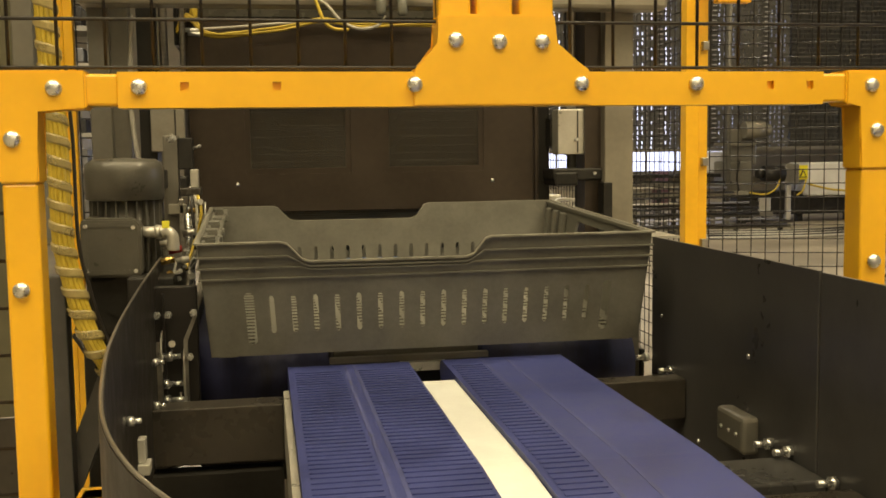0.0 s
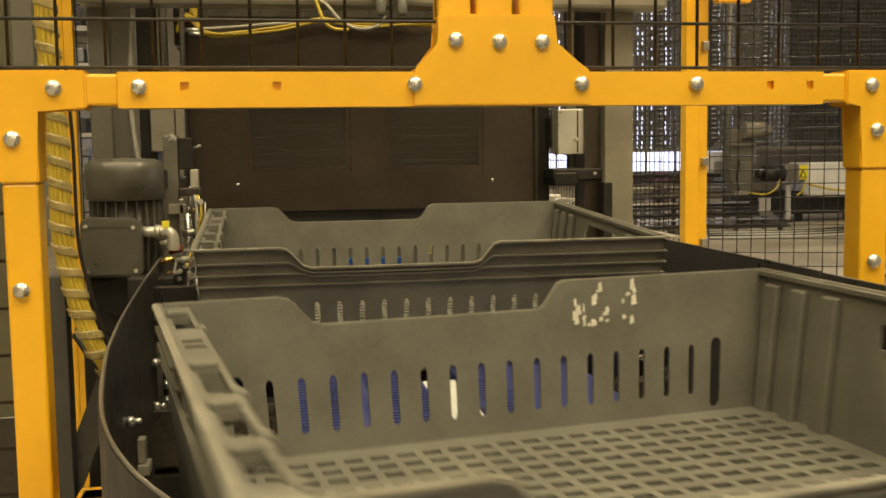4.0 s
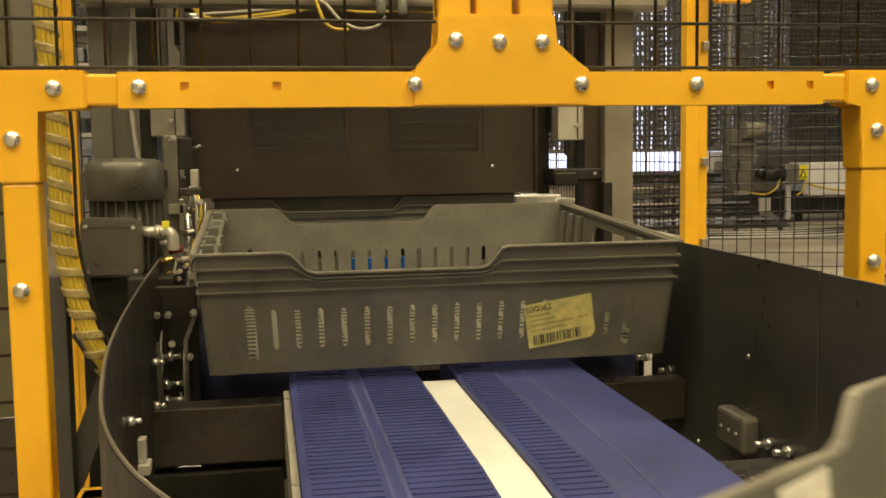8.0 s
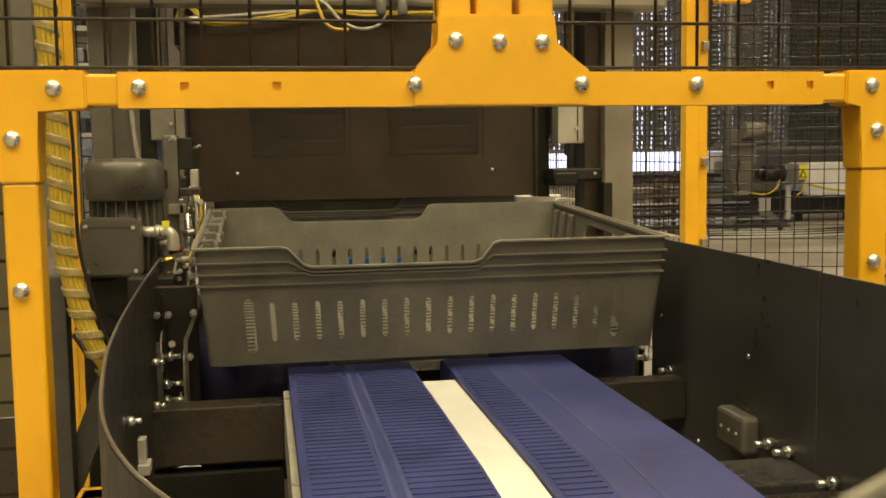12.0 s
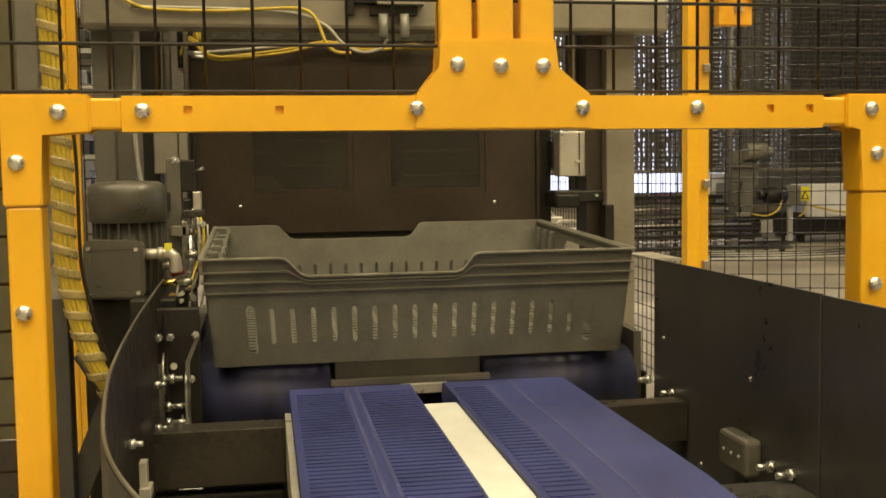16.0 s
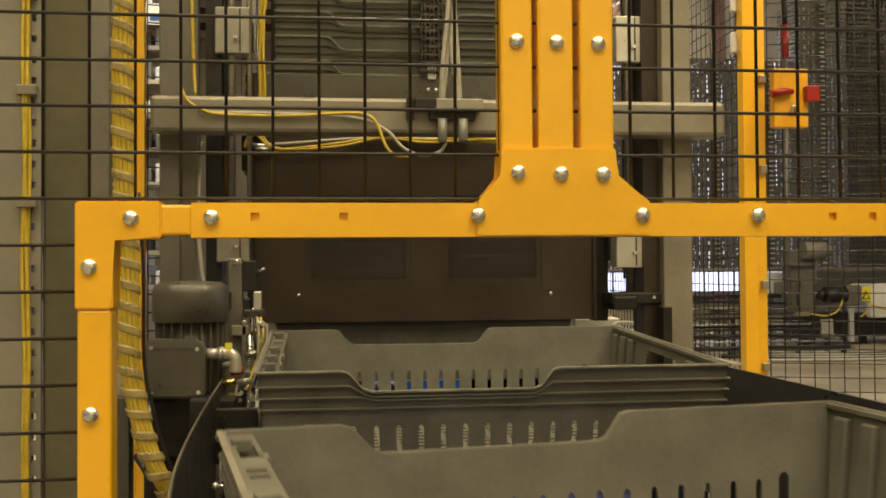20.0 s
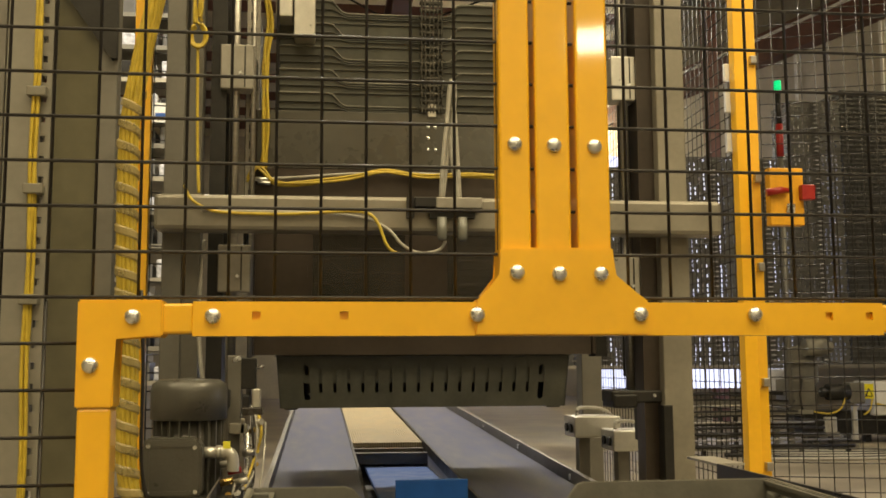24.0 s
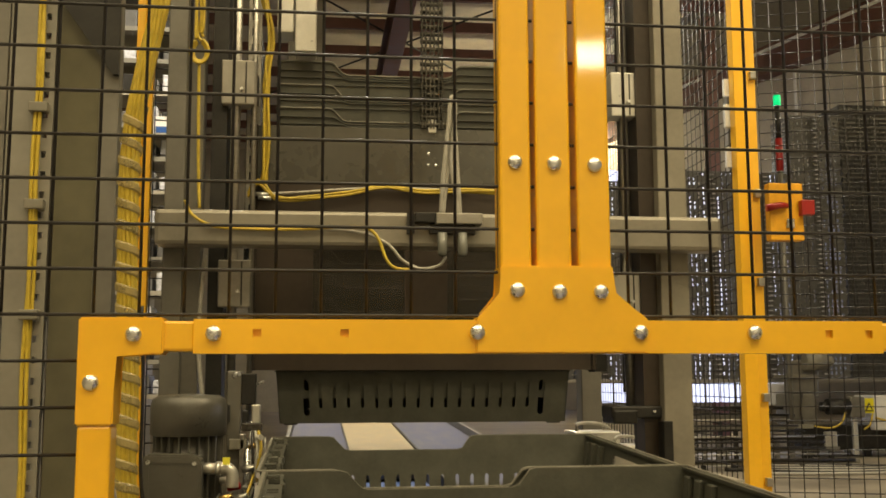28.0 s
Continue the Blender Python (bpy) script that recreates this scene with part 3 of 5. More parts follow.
part("rear_plate", bm, BLUE, lug, "glossy blue rear slide plate")

# ---- the destacker: frame, carriage, drive ----
frame_ob = thing("crate_destacker", "grey painted steel crate destacker with guide rods and crossbar", "machine")
for x0, x1, x2 in ((-0.293, -0.250, -0.215), (0.907, 0.838, 0.80)):
    bm = BM()
    box(bm, min(x0, x1), max(x0, x1), 2.27, 2.37, FLOOR, 1.9, 0.003)
    # right column paler than the left
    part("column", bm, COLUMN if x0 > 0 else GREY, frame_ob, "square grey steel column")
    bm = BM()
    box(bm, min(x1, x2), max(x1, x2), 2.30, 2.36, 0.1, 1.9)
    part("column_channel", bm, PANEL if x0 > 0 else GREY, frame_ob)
bm = BM()
box(bm, -0.302, 0.962, 2.2, 2.268, 0.671, 0.7485, 0.009)
part("crossbar", bm, COLUMN, frame_ob, "grey square steel crossbar")
bm = BM()
box(bm, -0.302, 0.962, 2.2, 2.3, 1.75, 1.83, 0.004)
part("top_bar", bm, GREY, frame_ob)
for x0, x1 in ((-0.20, -0.165), (0.812, 0.838)):
    bm = BM()
    box(bm, x0, x1, 2.33, 2.42, 0.2, 1.85)
    part("rail", bm, DARK, frame_ob, "black linear guide rail")
for x, r in ((-0.144, 0.009), (-0.104, 0.006), (0.778, 0.011)):
    bm = BM()
    tube(bm, [(x, 2.335, 0.31), (x, 2.335, 1.85)], r, 14)
    part("guide_rod", bm, STEEL, frame_ob, "polished steel guide rod")
for x0, x1, z0, z1 in ((-0.165, -0.1, 0.287, 0.316), (0.72, 0.842, 0.292, 0.32)):
    bm = BM()
    box(bm, x0, x1, 2.29, 2.38, z0, z1, 0.004)
    if x0 > 0:
        box(bm, x0 + 0.003, x0 + 0.06, 2.286, 2.384, z0 - 0.012, z0 + 0.02, 0.005)
    foot = part("rod_foot", bm, DARK, frame_ob, "black rod clamp")
    bm = BM()
    disc(bm, (x1 - 0.022, 2.29, z1 - 0.012), (0, -1, 0), 0.004, 0.004, 8)
    part("screw", bm, ZINC, foot)
bm = BM()
box(bm, 0.828, 0.85, 2.25, 2.29, -0.05, 0.287, 0.002)
part("foot_plate", bm, DARK, frame_ob)
# dark plate added behind the stack to block daylight through the crate slots
bm = BM()
box(bm, -0.04, 0.66, 3.05, 3.056, 0.3, 0.62)
part("rear_plate", bm, DARK, frame_ob)
# dark sides added to keep the machine's inside dark against the hall
for x in (-0.13, 0.742):
    bm = BM()
    box(bm, x - 0.004, x + 0.004, 2.5, 3.3, 0.62, 1.4)
    part("side_plate", bm, DARK, frame_ob)
for x in (-0.29, 0.884):
    bm = BM()
    box(bm, x, x + 0.066, 3.2, 3.27, FLOOR, 1.9, 0.003)
    part("column", bm, GREY, frame_ob, "square grey steel column")
# dark plate added to hide the daylight gap by the right column
bm = BM()
box(bm, 0.806, 0.842, 2.48, 2.486, 0.35, 1.9)
part("gap_blocker", bm, DARK, frame_ob)
# unseen plate added over the machine to shade the crate stack
bm = BM()
box(bm, -0.302, 0.962, 2.302, 3.3, 1.86, 1.88)
part("shade_plate", bm, GREY, frame_ob)
# perforated rack strips behind the rods
for x in (-0.112, -0.3):
    bm = BM()
    vs = [0.7 + 0.02 * n for n in range(56)]
    slab(bm, [x - 0.016, x - 0.008, x + 0.008, x + 0.016], vs, lambda i, j: i == 1 and j % 2 == 0, lambda u, v, w: (u, 2.44 + 0.003 * w, v))
    part("perforated_strip", bm, STEEL, frame_ob, "perforated steel strip")
# upper actuator boxes
for x0, x1, y, z0, m in ((-0.055, 0.052, 3.12, 0.6, DARKER_ALU), (-0.056, -0.017, 2.36, 1.205, ALU), (-0.0135, 0.037, 2.36, 1.159, ALU), (0.49, 0.52, 2.36, 1.12, ALU)):
    bm = BM()
    box(bm, x0, x1, y, y + 0.07, z0, 1.8, 0.003)
    part("upper_profile", bm, m, frame_ob, "aluminium machine profile")

# stack carriage that rides up and down
carr = thing("stack_carriage", "dark lifting carriage plate that grips the crate stack", "machine carriage")
bm = BM()
us = [-0.098, 0.023, 0.265, 0.342, 0.580, 0.702]
vs = [0.405, 0.492, 0.70, 0.845]
slab(bm, us, vs, lambda i, j: j == 1 and i in (1, 3), lambda u, v, w: (u, 2.395 + 0.006 * w, v))
part("front_plate", bm, PANEL, carr, "dark brown-black plate with two windows")
bm = BM()
box(bm, -0.098, 0.702, 2.394, 2.401, 0.8465, 0.985, 0.001)
part("upper_plate", bm, UPPER, carr, "satin grey upper plate")
for x0, x1 in ((0.023, 0.265), (0.342, 0.580)):
    bm = BM()
    slab(bm, [x0, x0 + 0.012, x1 - 0.012, x1], [0.492, 0.504, 0.688, 0.70], lambda i, j: (i, j) == (1, 1), lambda u, v, w: (u, 2.3985 + 0.0035 * w, v))
    part("window_return", bm, PANEL, carr)
    # added sheet that darkens the view of the stack
    bm = BM()
    box(bm, x0 + 0.0125, x1 - 0.0125, 2.3985, 2.4005, 0.5045, 0.6875)
    part("window_dimmer", bm, DIM_SHEET, carr, "see-through dark sheet added to dim the crates behind the window")
for x0, x1 in ((-0.108, -0.0985), (0.7025, 0.712)):
    bm = BM()
    box(bm, x0, x1, 2.385, 2.47, 0.405, 0.985, 0.002)
    part("side_flange", bm, PANEL, carr)
bm = BM()
box(bm, 0.712, 0.742, 2.40, 2.46, 0.40, 0.99)
part("side_bar", bm, DARK, carr)
for x0, x1, z0, z1 in ((-0.178, -0.102, 1.012, 1.117), (-0.176, -0.103, 0.545, 0.652), (0.742, 0.808, 1.008, 1.117), (0.738, 0.806, 0.527, 0.632)):
    bm = BM()
    box(bm, x0, x1, 2.31, 2.36, z0, z1, 0.003)
    # left blocks darker than the right ones
    blk = part("bearing_block", bm, DARKER_ALU if x0 < 0 else ALU, carr, "bare aluminium bearing block")
    bm = BM()
    box(bm, x1 - 0.022, x1 - 0.019, 2.3085, 2.3102, z0 + 0.004, z1 - 0.004)
    part("groove", bm, DARK, blk)
    bm = BM()
    disc(bm, ((x0 + x1) / 2 + 0.008, 2.31, z0 + 0.035), (0, -1, 0), 0.004, 0.012, 10)
    part("grease_nipple", bm, ZINC, blk)
    bm = BM()
    box(bm, x0 - 0.004, x1 + 0.004, 2.36, 2.40, z0 + 0.02, z1 - 0.02)
    part("block_mount", bm, DARK, blk)
for x, z in ((0.004, 0.468), (0.600, 0.468), (0.309, 0.952), (0.309, 0.924), (0.309, 0.896), (0.327, 0.952), (0.327, 0.896)):
    bm = BM()
    disc(bm, (x, 2.3945, z), (0, -1, 0), 0.0045, 0.003, 10, 0.002)
    part("screw", bm, ZINC, carr)
# roller chain that lifts the carriage
bm = BM()
for n in range(44):
    z = 0.985 + 0.019 * n
    for x in (0.298, 0.318, 0.338):
        o = 0.0015 if n % 2 else 0.0
        box(bm, x - 0.0055 - o, x - 0.002 - o, 2.384, 2.396, z, z + 0.0175)
        box(bm, x + 0.002 + o, x + 0.0055 + o, 2.384, 2.396, z, z + 0.0175)
    tube(bm, [(0.289, 2.390, z + 0.009), (0.345, 2.390, z + 0.009)], 0.0055, 6)
tagged(part("lift_chain", bm, CHAIN, carr, "dark double roller chain"), kind="stuff")
bm = BM()
box(bm, 0.308, 0.328, 2.388, 2.3995, 0.975, 1.01, 0.002)
part("chain_anchor", bm, ALU, carr)
# cables that travel with it
def cables(name, parent, keys, r, mat, count=3, spread=0.006, label=""):
    for c in range(count):
        a = 6.2832 * c / count
        ks = [(x + spread * math.cos(a + 1.3 * i), y - abs(spread * math.sin(a)), z + spread * math.sin(a + 1.3 * i)) for i, (x, y, z) in enumerate(keys)]
        bm = BM()
        tube(bm, curve_points(ks, 6), r, 8)
        part(name, bm, mat, parent, label)


cables("cable", carr, [(-0.117, 2.385, 0.812), (-0.098, 2.38, 0.845), (-0.082, 2.38, 0.835), (-0.055, 2.378, 0.808), (0.0, 2.376, 0.805), (0.11, 2.376, 0.819), (0.2, 2.378, 0.838), (0.3, 2.378, 0.828), (0.42, 2.378, 0.832), (0.56, 2.378, 0.826), (0.72, 2.378, 0.826)], 0.0032, CABLE, 3, 0.004, "yellow cable")
cables("cable", carr, [(-0.112, 2.386, 0.815), (0.0, 2.384, 0.822), (0.12, 2.384, 0.832), (0.25, 2.385, 0.836), (0.4, 2.384, 0.832)], 0.0035, CABLE_GREY, 1, 0.0, "grey cable")
cables("cable", carr, [(-0.082, 2.385, 0.84), (-0.077, 2.383, 0.93), (-0.080, 2.383, 1.05), (-0.078, 2.383, 1.12), (-0.07, 2.383, 1.2), (-0.09, 2.383, 1.3), (-0.12, 2.383, 1.42)], 0.0036, CABLE, 4, 0.006, "yellow cable")
for x, z in ((-0.1, 0.815), (-0.094, 0.807)):
    bm = BM()
    tube(bm, [(x, 2.375, z), (x + 0.03, 2.375, z - 0.002)], 0.005, 10)
    part("connector", bm, ZINC, carr)

# valve block on the crossbar with two hoses
valve = thing("valve_block", "small pneumatic valve block bolted to the grey crossbar", "valve")
bm = BM()
box(bm, 0.256, 0.302, 2.17, 2.2, 0.722, 0.744, 0.002)
part("coil", bm, DARK, valve)
bm = BM()
box(bm, 0.302, 0.404, 2.165, 2.2, 0.719, 0.743, 0.002)
part("body", bm, DARKER_ALU, valve)
bm = BM()
box(bm, 0.24, 0.256, 2.185, 2.2, 0.70, 0.745)
box(bm, 0.29, 0.39, 2.182, 2.2, 0.70, 0.719)
part("bracket", bm, DARK, valve)
for x in (0.316, 0.361):
    bm = BM()
    tube(bm, [(x, 2.175, 0.70), (x, 2.175, 0.655), (x, 2.175, 0.648)], [0.0105, 0.0105, 0.007], 14)
    part("filter_cup", bm, CLEAR, valve, "clear filter cup")
for keys in ([(0.314, 2.178, 0.743), (0.318, 2.175, 0.82), (0.328, 2.172, 0.92), (0.336, 2.17, 1.0), (0.345, 2.172, 0.985), (0.34, 2.174, 0.9), (0.336, 2.176, 0.86), (0.345, 2.178, 0.79), (0.352, 2.18, 0.743)], [(0.318, 2.182, 0.743), (0.33, 2.182, 0.85), (0.340, 2.182, 0.985), (0.349, 2.182, 0.88), (0.356, 2.182, 0.743)]):
    bm = BM()
    tube(bm, curve_points(keys, 8), 0.005, 8)
    part("air_hose", bm, CABLE_GREY, valve, "pale grey air hose")
lead = thing("sensor_cable", "yellow and grey sensor cable tied along the crossbar", "cable")
cables("cable", lead, [(-0.237, 2.19, 0.765), (-0.222, 2.188, 0.735), (-0.19, 2.188, 0.715), (-0.15, 2.19, 0.707), (-0.02, 2.19, 0.705), (0.1, 2.19, 0.712), (0.15, 2.188, 0.710), (0.175, 2.185, 0.69), (0.195, 2.18, 0.64), (0.215, 2.18, 0.622), (0.247, 2.185, 0.62)], 0.0036, CABLE, 1, 0.0, "yellow cable")
cables("cable", lead, [(-0.2, 2.192, 0.712), (0.1, 2.192, 0.706), (0.19, 2.188, 0.68), (0.23, 2.185, 0.64), (0.27, 2.185, 0.622), (0.31, 2.187, 0.63), (0.325, 2.187, 0.65)], 0.0036, CABLE_GREY, 1, 0.0, "grey cable")
coil = thing("cable_coil", "coil of yellow sensor cable hanging on the column", "cable")
cables("cable", coil, [(-0.225, 2.262, 1.5), (-0.224, 2.262, 1.2), (-0.224, 2.262, 1.15)], 0.0035, CABLE, 5, 0.009, "yellow cable")
for n in range(4):
    bm = BM()
    tube(bm, [(-0.223 + (0.014 + 0.002 * n) * math.sin(a), 2.262 - 0.002 * n, 1.117 + (0.022 + 0.002 * n) * math.cos(a)) for a in [0.3 + 0.33 * k for k in range(18)]], 0.0034, 8)
    part("cable_loop", bm, CABLE, coil)
cables("cable", coil, [(-0.224, 2.262, 1.1), (-0.222, 2.264, 0.95), (-0.219, 2.264, 0.84), (-0.214, 2.255, 0.76)], 0.0036, CABLE, 1, 0, "yellow cable")
bm = BM()
tube(bm, curve_points([(-0.203, 2.29, 0.66), (-0.212, 2.285, 0.5), (-0.205, 2.285, 0.38), (-0.19, 2.29, 0.3)], 6), 0.005, 8)
part("air_hose", bm, CABLE_GREY, coil, "pale grey hose")

# gear motor
motor = thing("gear_motor", "grey painted electric gear motor standing on the conveyor side", "motor")
bm = BM()
tube(bm, [(-0.218, 1.82, z) for z in (0.250, 0.252, 0.300, 0.312, 0.319, 0.322)], [0.060, 0.0655, 0.0655, 0.063, 0.052, 0.0001], 32)
part("fan_cowl", bm, MOTOR, motor, "rounded grey fan cowl")
bm = BM()
tube(bm, [(-0.218, 1.82, 0.06), (-0.218, 1.82, 0.25)], 0.05, 24)
part("stator", bm, MOTOR, motor)
for k in range(22):
    a = 6.2832 * k / 22
    c, s = math.cos(a), math.sin(a)
    bm = BM()
    prism(bm, [(0.048, -0.0018), (0.06, -0.0012), (0.06, 0.0012), (0.048, 0.0018)], lambda u, v, w: (-0.218 + c * u - s * v, 1.82 + s * u + c * v, w), 0.1, 0.252)
    part("cooling_fin", bm, MOTOR, motor)
bm = BM()
prism(bm, [(-0.281, 0.134), (-0.275, 0.127), (-0.192, 0.125), (-0.185, 0.131), (-0.185, 0.210), (-0.196, 0.222), (-0.275, 0.224), (-0.281, 0.217)], lambda u, v, w: (u, w, v), 1.735, 1.80)
bmesh.ops.bevel(bm, geom=bm.edges[:], offset=0.003, segments=2, affect="EDGES")
tb = part("terminal_box", bm, MOTOR, motor, "square grey terminal box")
bm = BM()
slab(bm, [-0.277, -0.27, -0.197, -0.190], [0.131, 0.138, 0.209, 0.216], lambda i, j: (i, j) == (1, 1), lambda u, v, w: (u, 1.734 + 0.002 * w, v))
part("lid_rim", bm, MOTOR, tb)
for x, z in ((-0.272, 0.136), (-0.195, 0.136), (-0.272, 0.211), (-0.197, 0.208)):
    bm = BM()
    disc(bm, (x, 1.734, z), (0, -1, 0), 0.0035, 0.002, 10)
    part("screw", bm, ZINC, tb)
bm = BM()
box(bm, -0.278, -0.165, 1.76, 1.88, 0.02, 0.125, 0.008)
tube(bm, [(-0.218, 1.77, 0.09), (-0.218, 1.755, 0.09)], 0.035, 18)
part("gearbox", bm, DARK, motor, "dark cast gearbox")
bm = BM()
tube(bm, [(-0.185, 1.77, 0.197), (-0.165, 1.77, 0.197)], 0.0095, 14)
tube(bm, [(-0.165, 1.77, 0.197), (-0.157, 1.77, 0.197)], 0.0125, 6)
tube(bm, curve_points([(-0.157, 1.77, 0.197), (-0.147, 1.77, 0.197), (-0.139, 1.77, 0.19), (-0.137, 1.77, 0.178), (-0.137, 1.77, 0.165)], 4), 0.0105, 14)
part("cable_gland", bm, ALU, motor, "bright metal cable gland elbow")
bm = BM()
box(bm, -0.153, -0.141, 1.755, 1.757, 0.204, 0.216)
part("tag", bm, glow("bright_yellow_tag", (0.8, 0.75, 0.05), 0.0), motor, "small bright yellow tag")
bm = BM()
box(bm, -0.29, -0.155, 1.77, 1.9, -0.637, 0.02, 0.003)
part("foot", bm, DARK, motor)
bm = BM()
box(bm, -0.206, -0.132, 1.7, 1.95, -0.097, 0.128, 0.003)
part("mounting_plate", bm, DARK, motor)
motor.location = (0.046, 0, 0.037)

# side bearings and tensioners of the belt end
bear = thing("belt_tensioner", "bolted steel bearing plates and tensioner rods beside the belt end", "bearing")
bm = BM()
box(bm, -0.098, -0.094, 1.6, 1.98, -0.1, 0.15, 0.001)
part("plate", bm, WIRE, bear)
bm = BM()
prism(bm, [(1.6, -0.06), (1.62, 0.03), (1.66, 0.075), (1.9, 0.16), (1.9, 0.14), (1.7, 0.06), (1.66, -0.06)], lambda u, v, w: (w, u, v), -0.076, -0.073)
part("bent_plate", bm, STEEL, bear, "bare bent steel plate")
for x, y, z, m in ((-0.104, 1.6, 0.053, 0.024), (-0.092, 1.6, 0.053, 0.01), (-0.098, 1.6, 0.010, 0.022), (-0.098, 1.6, -0.015, 0.026), (-0.094, 1.72, 0.1, 0.02), (-0.094, 1.8, 0.03, 0.02)):
    hex_bolt(bear, (x, y, z), (1, 0, 0), 0.008, m)
for x, z in ((-0.106, -0.029), (-0.057, -0.028), (-0.058, 0.052), (-0.168, 0.049), (-0.105, 0.118), (-0.088, 0.118), (-0.05, 0.12), (-0.165, -0.02), (-0.163, -0.046)):
    hex_bolt(bear, (x, 1.6, z), (0, -1, 0), 0.006, 0.004)
bm = BM()
prism(bm, [(-0.108, -0.035), (-0.100, -0.035), (-0.100, 0.075), (-0.108, 0.075)], lambda u, v, w: (u, w, v), 1.602, 1.61)
part("bearing_guide", bm, STEEL, bear)
bm = BM()
prism(bm, [(-0.067, -0.035), (-0.061, -0.035), (-0.061, 0.075), (-0.045, 0.115), (-0.050, 0.117), (-0.067, 0.078)], lambda u, v, w: (u, w, v), 1.602, 1.61)
part("bearing_guide", bm, STEEL, bear)
for pts in (((-0.066, 1.6, -0.035), (-0.067, 1.6, 0.05), (-0.06, 1.66, 0.085), (-0.055, 1.8, 0.13), (-0.053, 2.0, 0.19), (-0.052, 2.05, 0.27)), ((-0.1, 1.6, 0.03), (-0.1, 1.6, 0.08), (-0.092, 1.7, 0.14), (-0.09, 1.8, 0.18))):
    bm = BM()
    tube(bm, curve_points(pts, 5), 0.0022, 6)
    part("bright_edge", bm, ALU, bear, "polished steel edge")
rnd = random.Random(12)
for n in range(22):
    y = 1.61 + 0.4 * rnd.random()
    bm = BM()
    disc(bm, (-0.1 + 0.035 * rnd.random(), y, 0.04 + 0.14 * (y - 1.6) / 0.4 + 0.09 * rnd.random()), (0.3, -1, 0.2), 0.003 + 0.003 * rnd.random(), 0.008, 8)
    part("fitting", bm, (ZINC, ALU, ZINC, BRASS)[n % 4], bear)
bm = BM()
box(bm, -0.125, -0.045, 1.612, 1.63, -0.05, 0.16, 0.002)
part("bearing_plate", bm, WIRE, bear)
for x, z, r in ((-0.085, 0.115, 0.006), (-0.1, 0.135, 0.005), (-0.082, 0.09, 0.004)):
    bm = BM()
    tube(bm, [(x, 1.62, z), (x, 1.78, z + 0.02)], r, 10)
    part("tensioner_rod", bm, ZINC, bear, "threaded zinc rod")
for x, y, z, m in ((-0.11, 1.75, 0.185, BRASS), (-0.1, 1.78, 0.2, RED), (-0.115, 1.8, 0.21, ALU), (-0.09, 1.8, 0.18, ALU), (-0.085, 1.9, 0.22, STEEL)):
    bm = BM()
    tube(bm, [(x, y, z), (x + 0.022, y, z + 0.004)], 0.006, 10)
    part("air_fitting", bm, m, bear)
fit_l = thing("stop_cylinder", "grey side bracket with pneumatic stop cylinder and fittings", "pneumatic stop")
for b, m, lab in (((-0.125, -0.098, 2.02, 2.06, -0.05, 0.4), GREY, "grey upright bracket"), ((-0.098, -0.07, 2.02, 2.05, 0.335, 0.395), DARK, ""), ((-0.075, -0.06, 2.0, 2.03, 0.3, 0.335), ALU, "bright cylinder end"), ((-0.095, -0.055, 2.0, 2.04, 0.285, 0.3), BLACK, ""), ((-0.16, -0.118, 1.98, 2.02, 0.3, 0.335), DARK, ""), ((-0.098, -0.088, 2.0, 2.02, 0.1, 0.28), STEEL, "")):
    shape("bracket" if b[5] - b[4] > 0.1 else "clamp", b, m, fit_l, 0.002, lab)
for x, z, r, m in ((-0.068, 0.27, 0.006, ALU), (-0.078, 0.255, 0.005, BRASS), (-0.07, 0.235, 0.006, ALU), (-0.074, 0.215, 0.004, CABLE), (-0.066, 0.375, 0.003, ZINC), (-0.112, 0.39, 0.005, ZINC)):
    bm = BM()
    tube(bm, [(x, 2.0, z), (x + 0.012, 1.985, z + 0.004)], r, 8)
    part("air_fitting", bm, m, fit_l)
for k in range(3):
    bm = BM()
    tube(bm, curve_points([(-0.062 - 0.006 * k, 2.0, 0.285), (-0.056 - 0.008 * k, 1.985, 0.25), (-0.07, 1.985, 0.2 - 0.02 * k), (-0.085, 1.95, 0.15)], 6), 0.003, 6)
    part("wire", bm, (CABLE, CABLE_GREY, WIRE)[k], fit_l)
sens = thing("photo_sensor", "small photoelectric sensors with clamps on steel rods", "sensor")
for x, y, z in ((-0.118, 2.0, 0.25), (-0.125, 2.05, 0.215)):
    bm = BM()
    box(bm, x, x + 0.035, y, y + 0.03, z, z + 0.02, 0.002)
    part("sensor_body", bm, TRAY, sens)
for x, z0, z1 in ((-0.082, 0.1, 0.3), (-0.09, 0.05, 0.26)):
    bm = BM()
    tube(bm, [(x, 2.1, z0), (x, 2.1, z1)], 0.004, 10)
    part("sensor_rod", bm, ZINC, sens)

# yellow cable bundle in spiral wrap
bundle = thing("cable_bundle", "thick bundle of yellow cables in a clear spiral wrap", "cable bundle")
BK = [(-0.195, 1.6, 1.08), (-0.207, 1.6, 0.991), (-0.215, 1.6, 0.943), (-0.230, 1.6, 0.868), (-0.246, 1.6, 0.757), (-0.247, 1.6, 0.622), (-0.243, 1.6, 0.481), (-0.238, 1.6, 0.38), (-0.237, 1.6, 0.241), (-0.226, 1.6, 0.173), (-0.211, 1.6, 0.112), (-0.192, 1.6, 0.063), (-0.165, 1.62, 0.0), (-0.14, 1.66, -0.1)]
BP = curve_points(BK, 8)
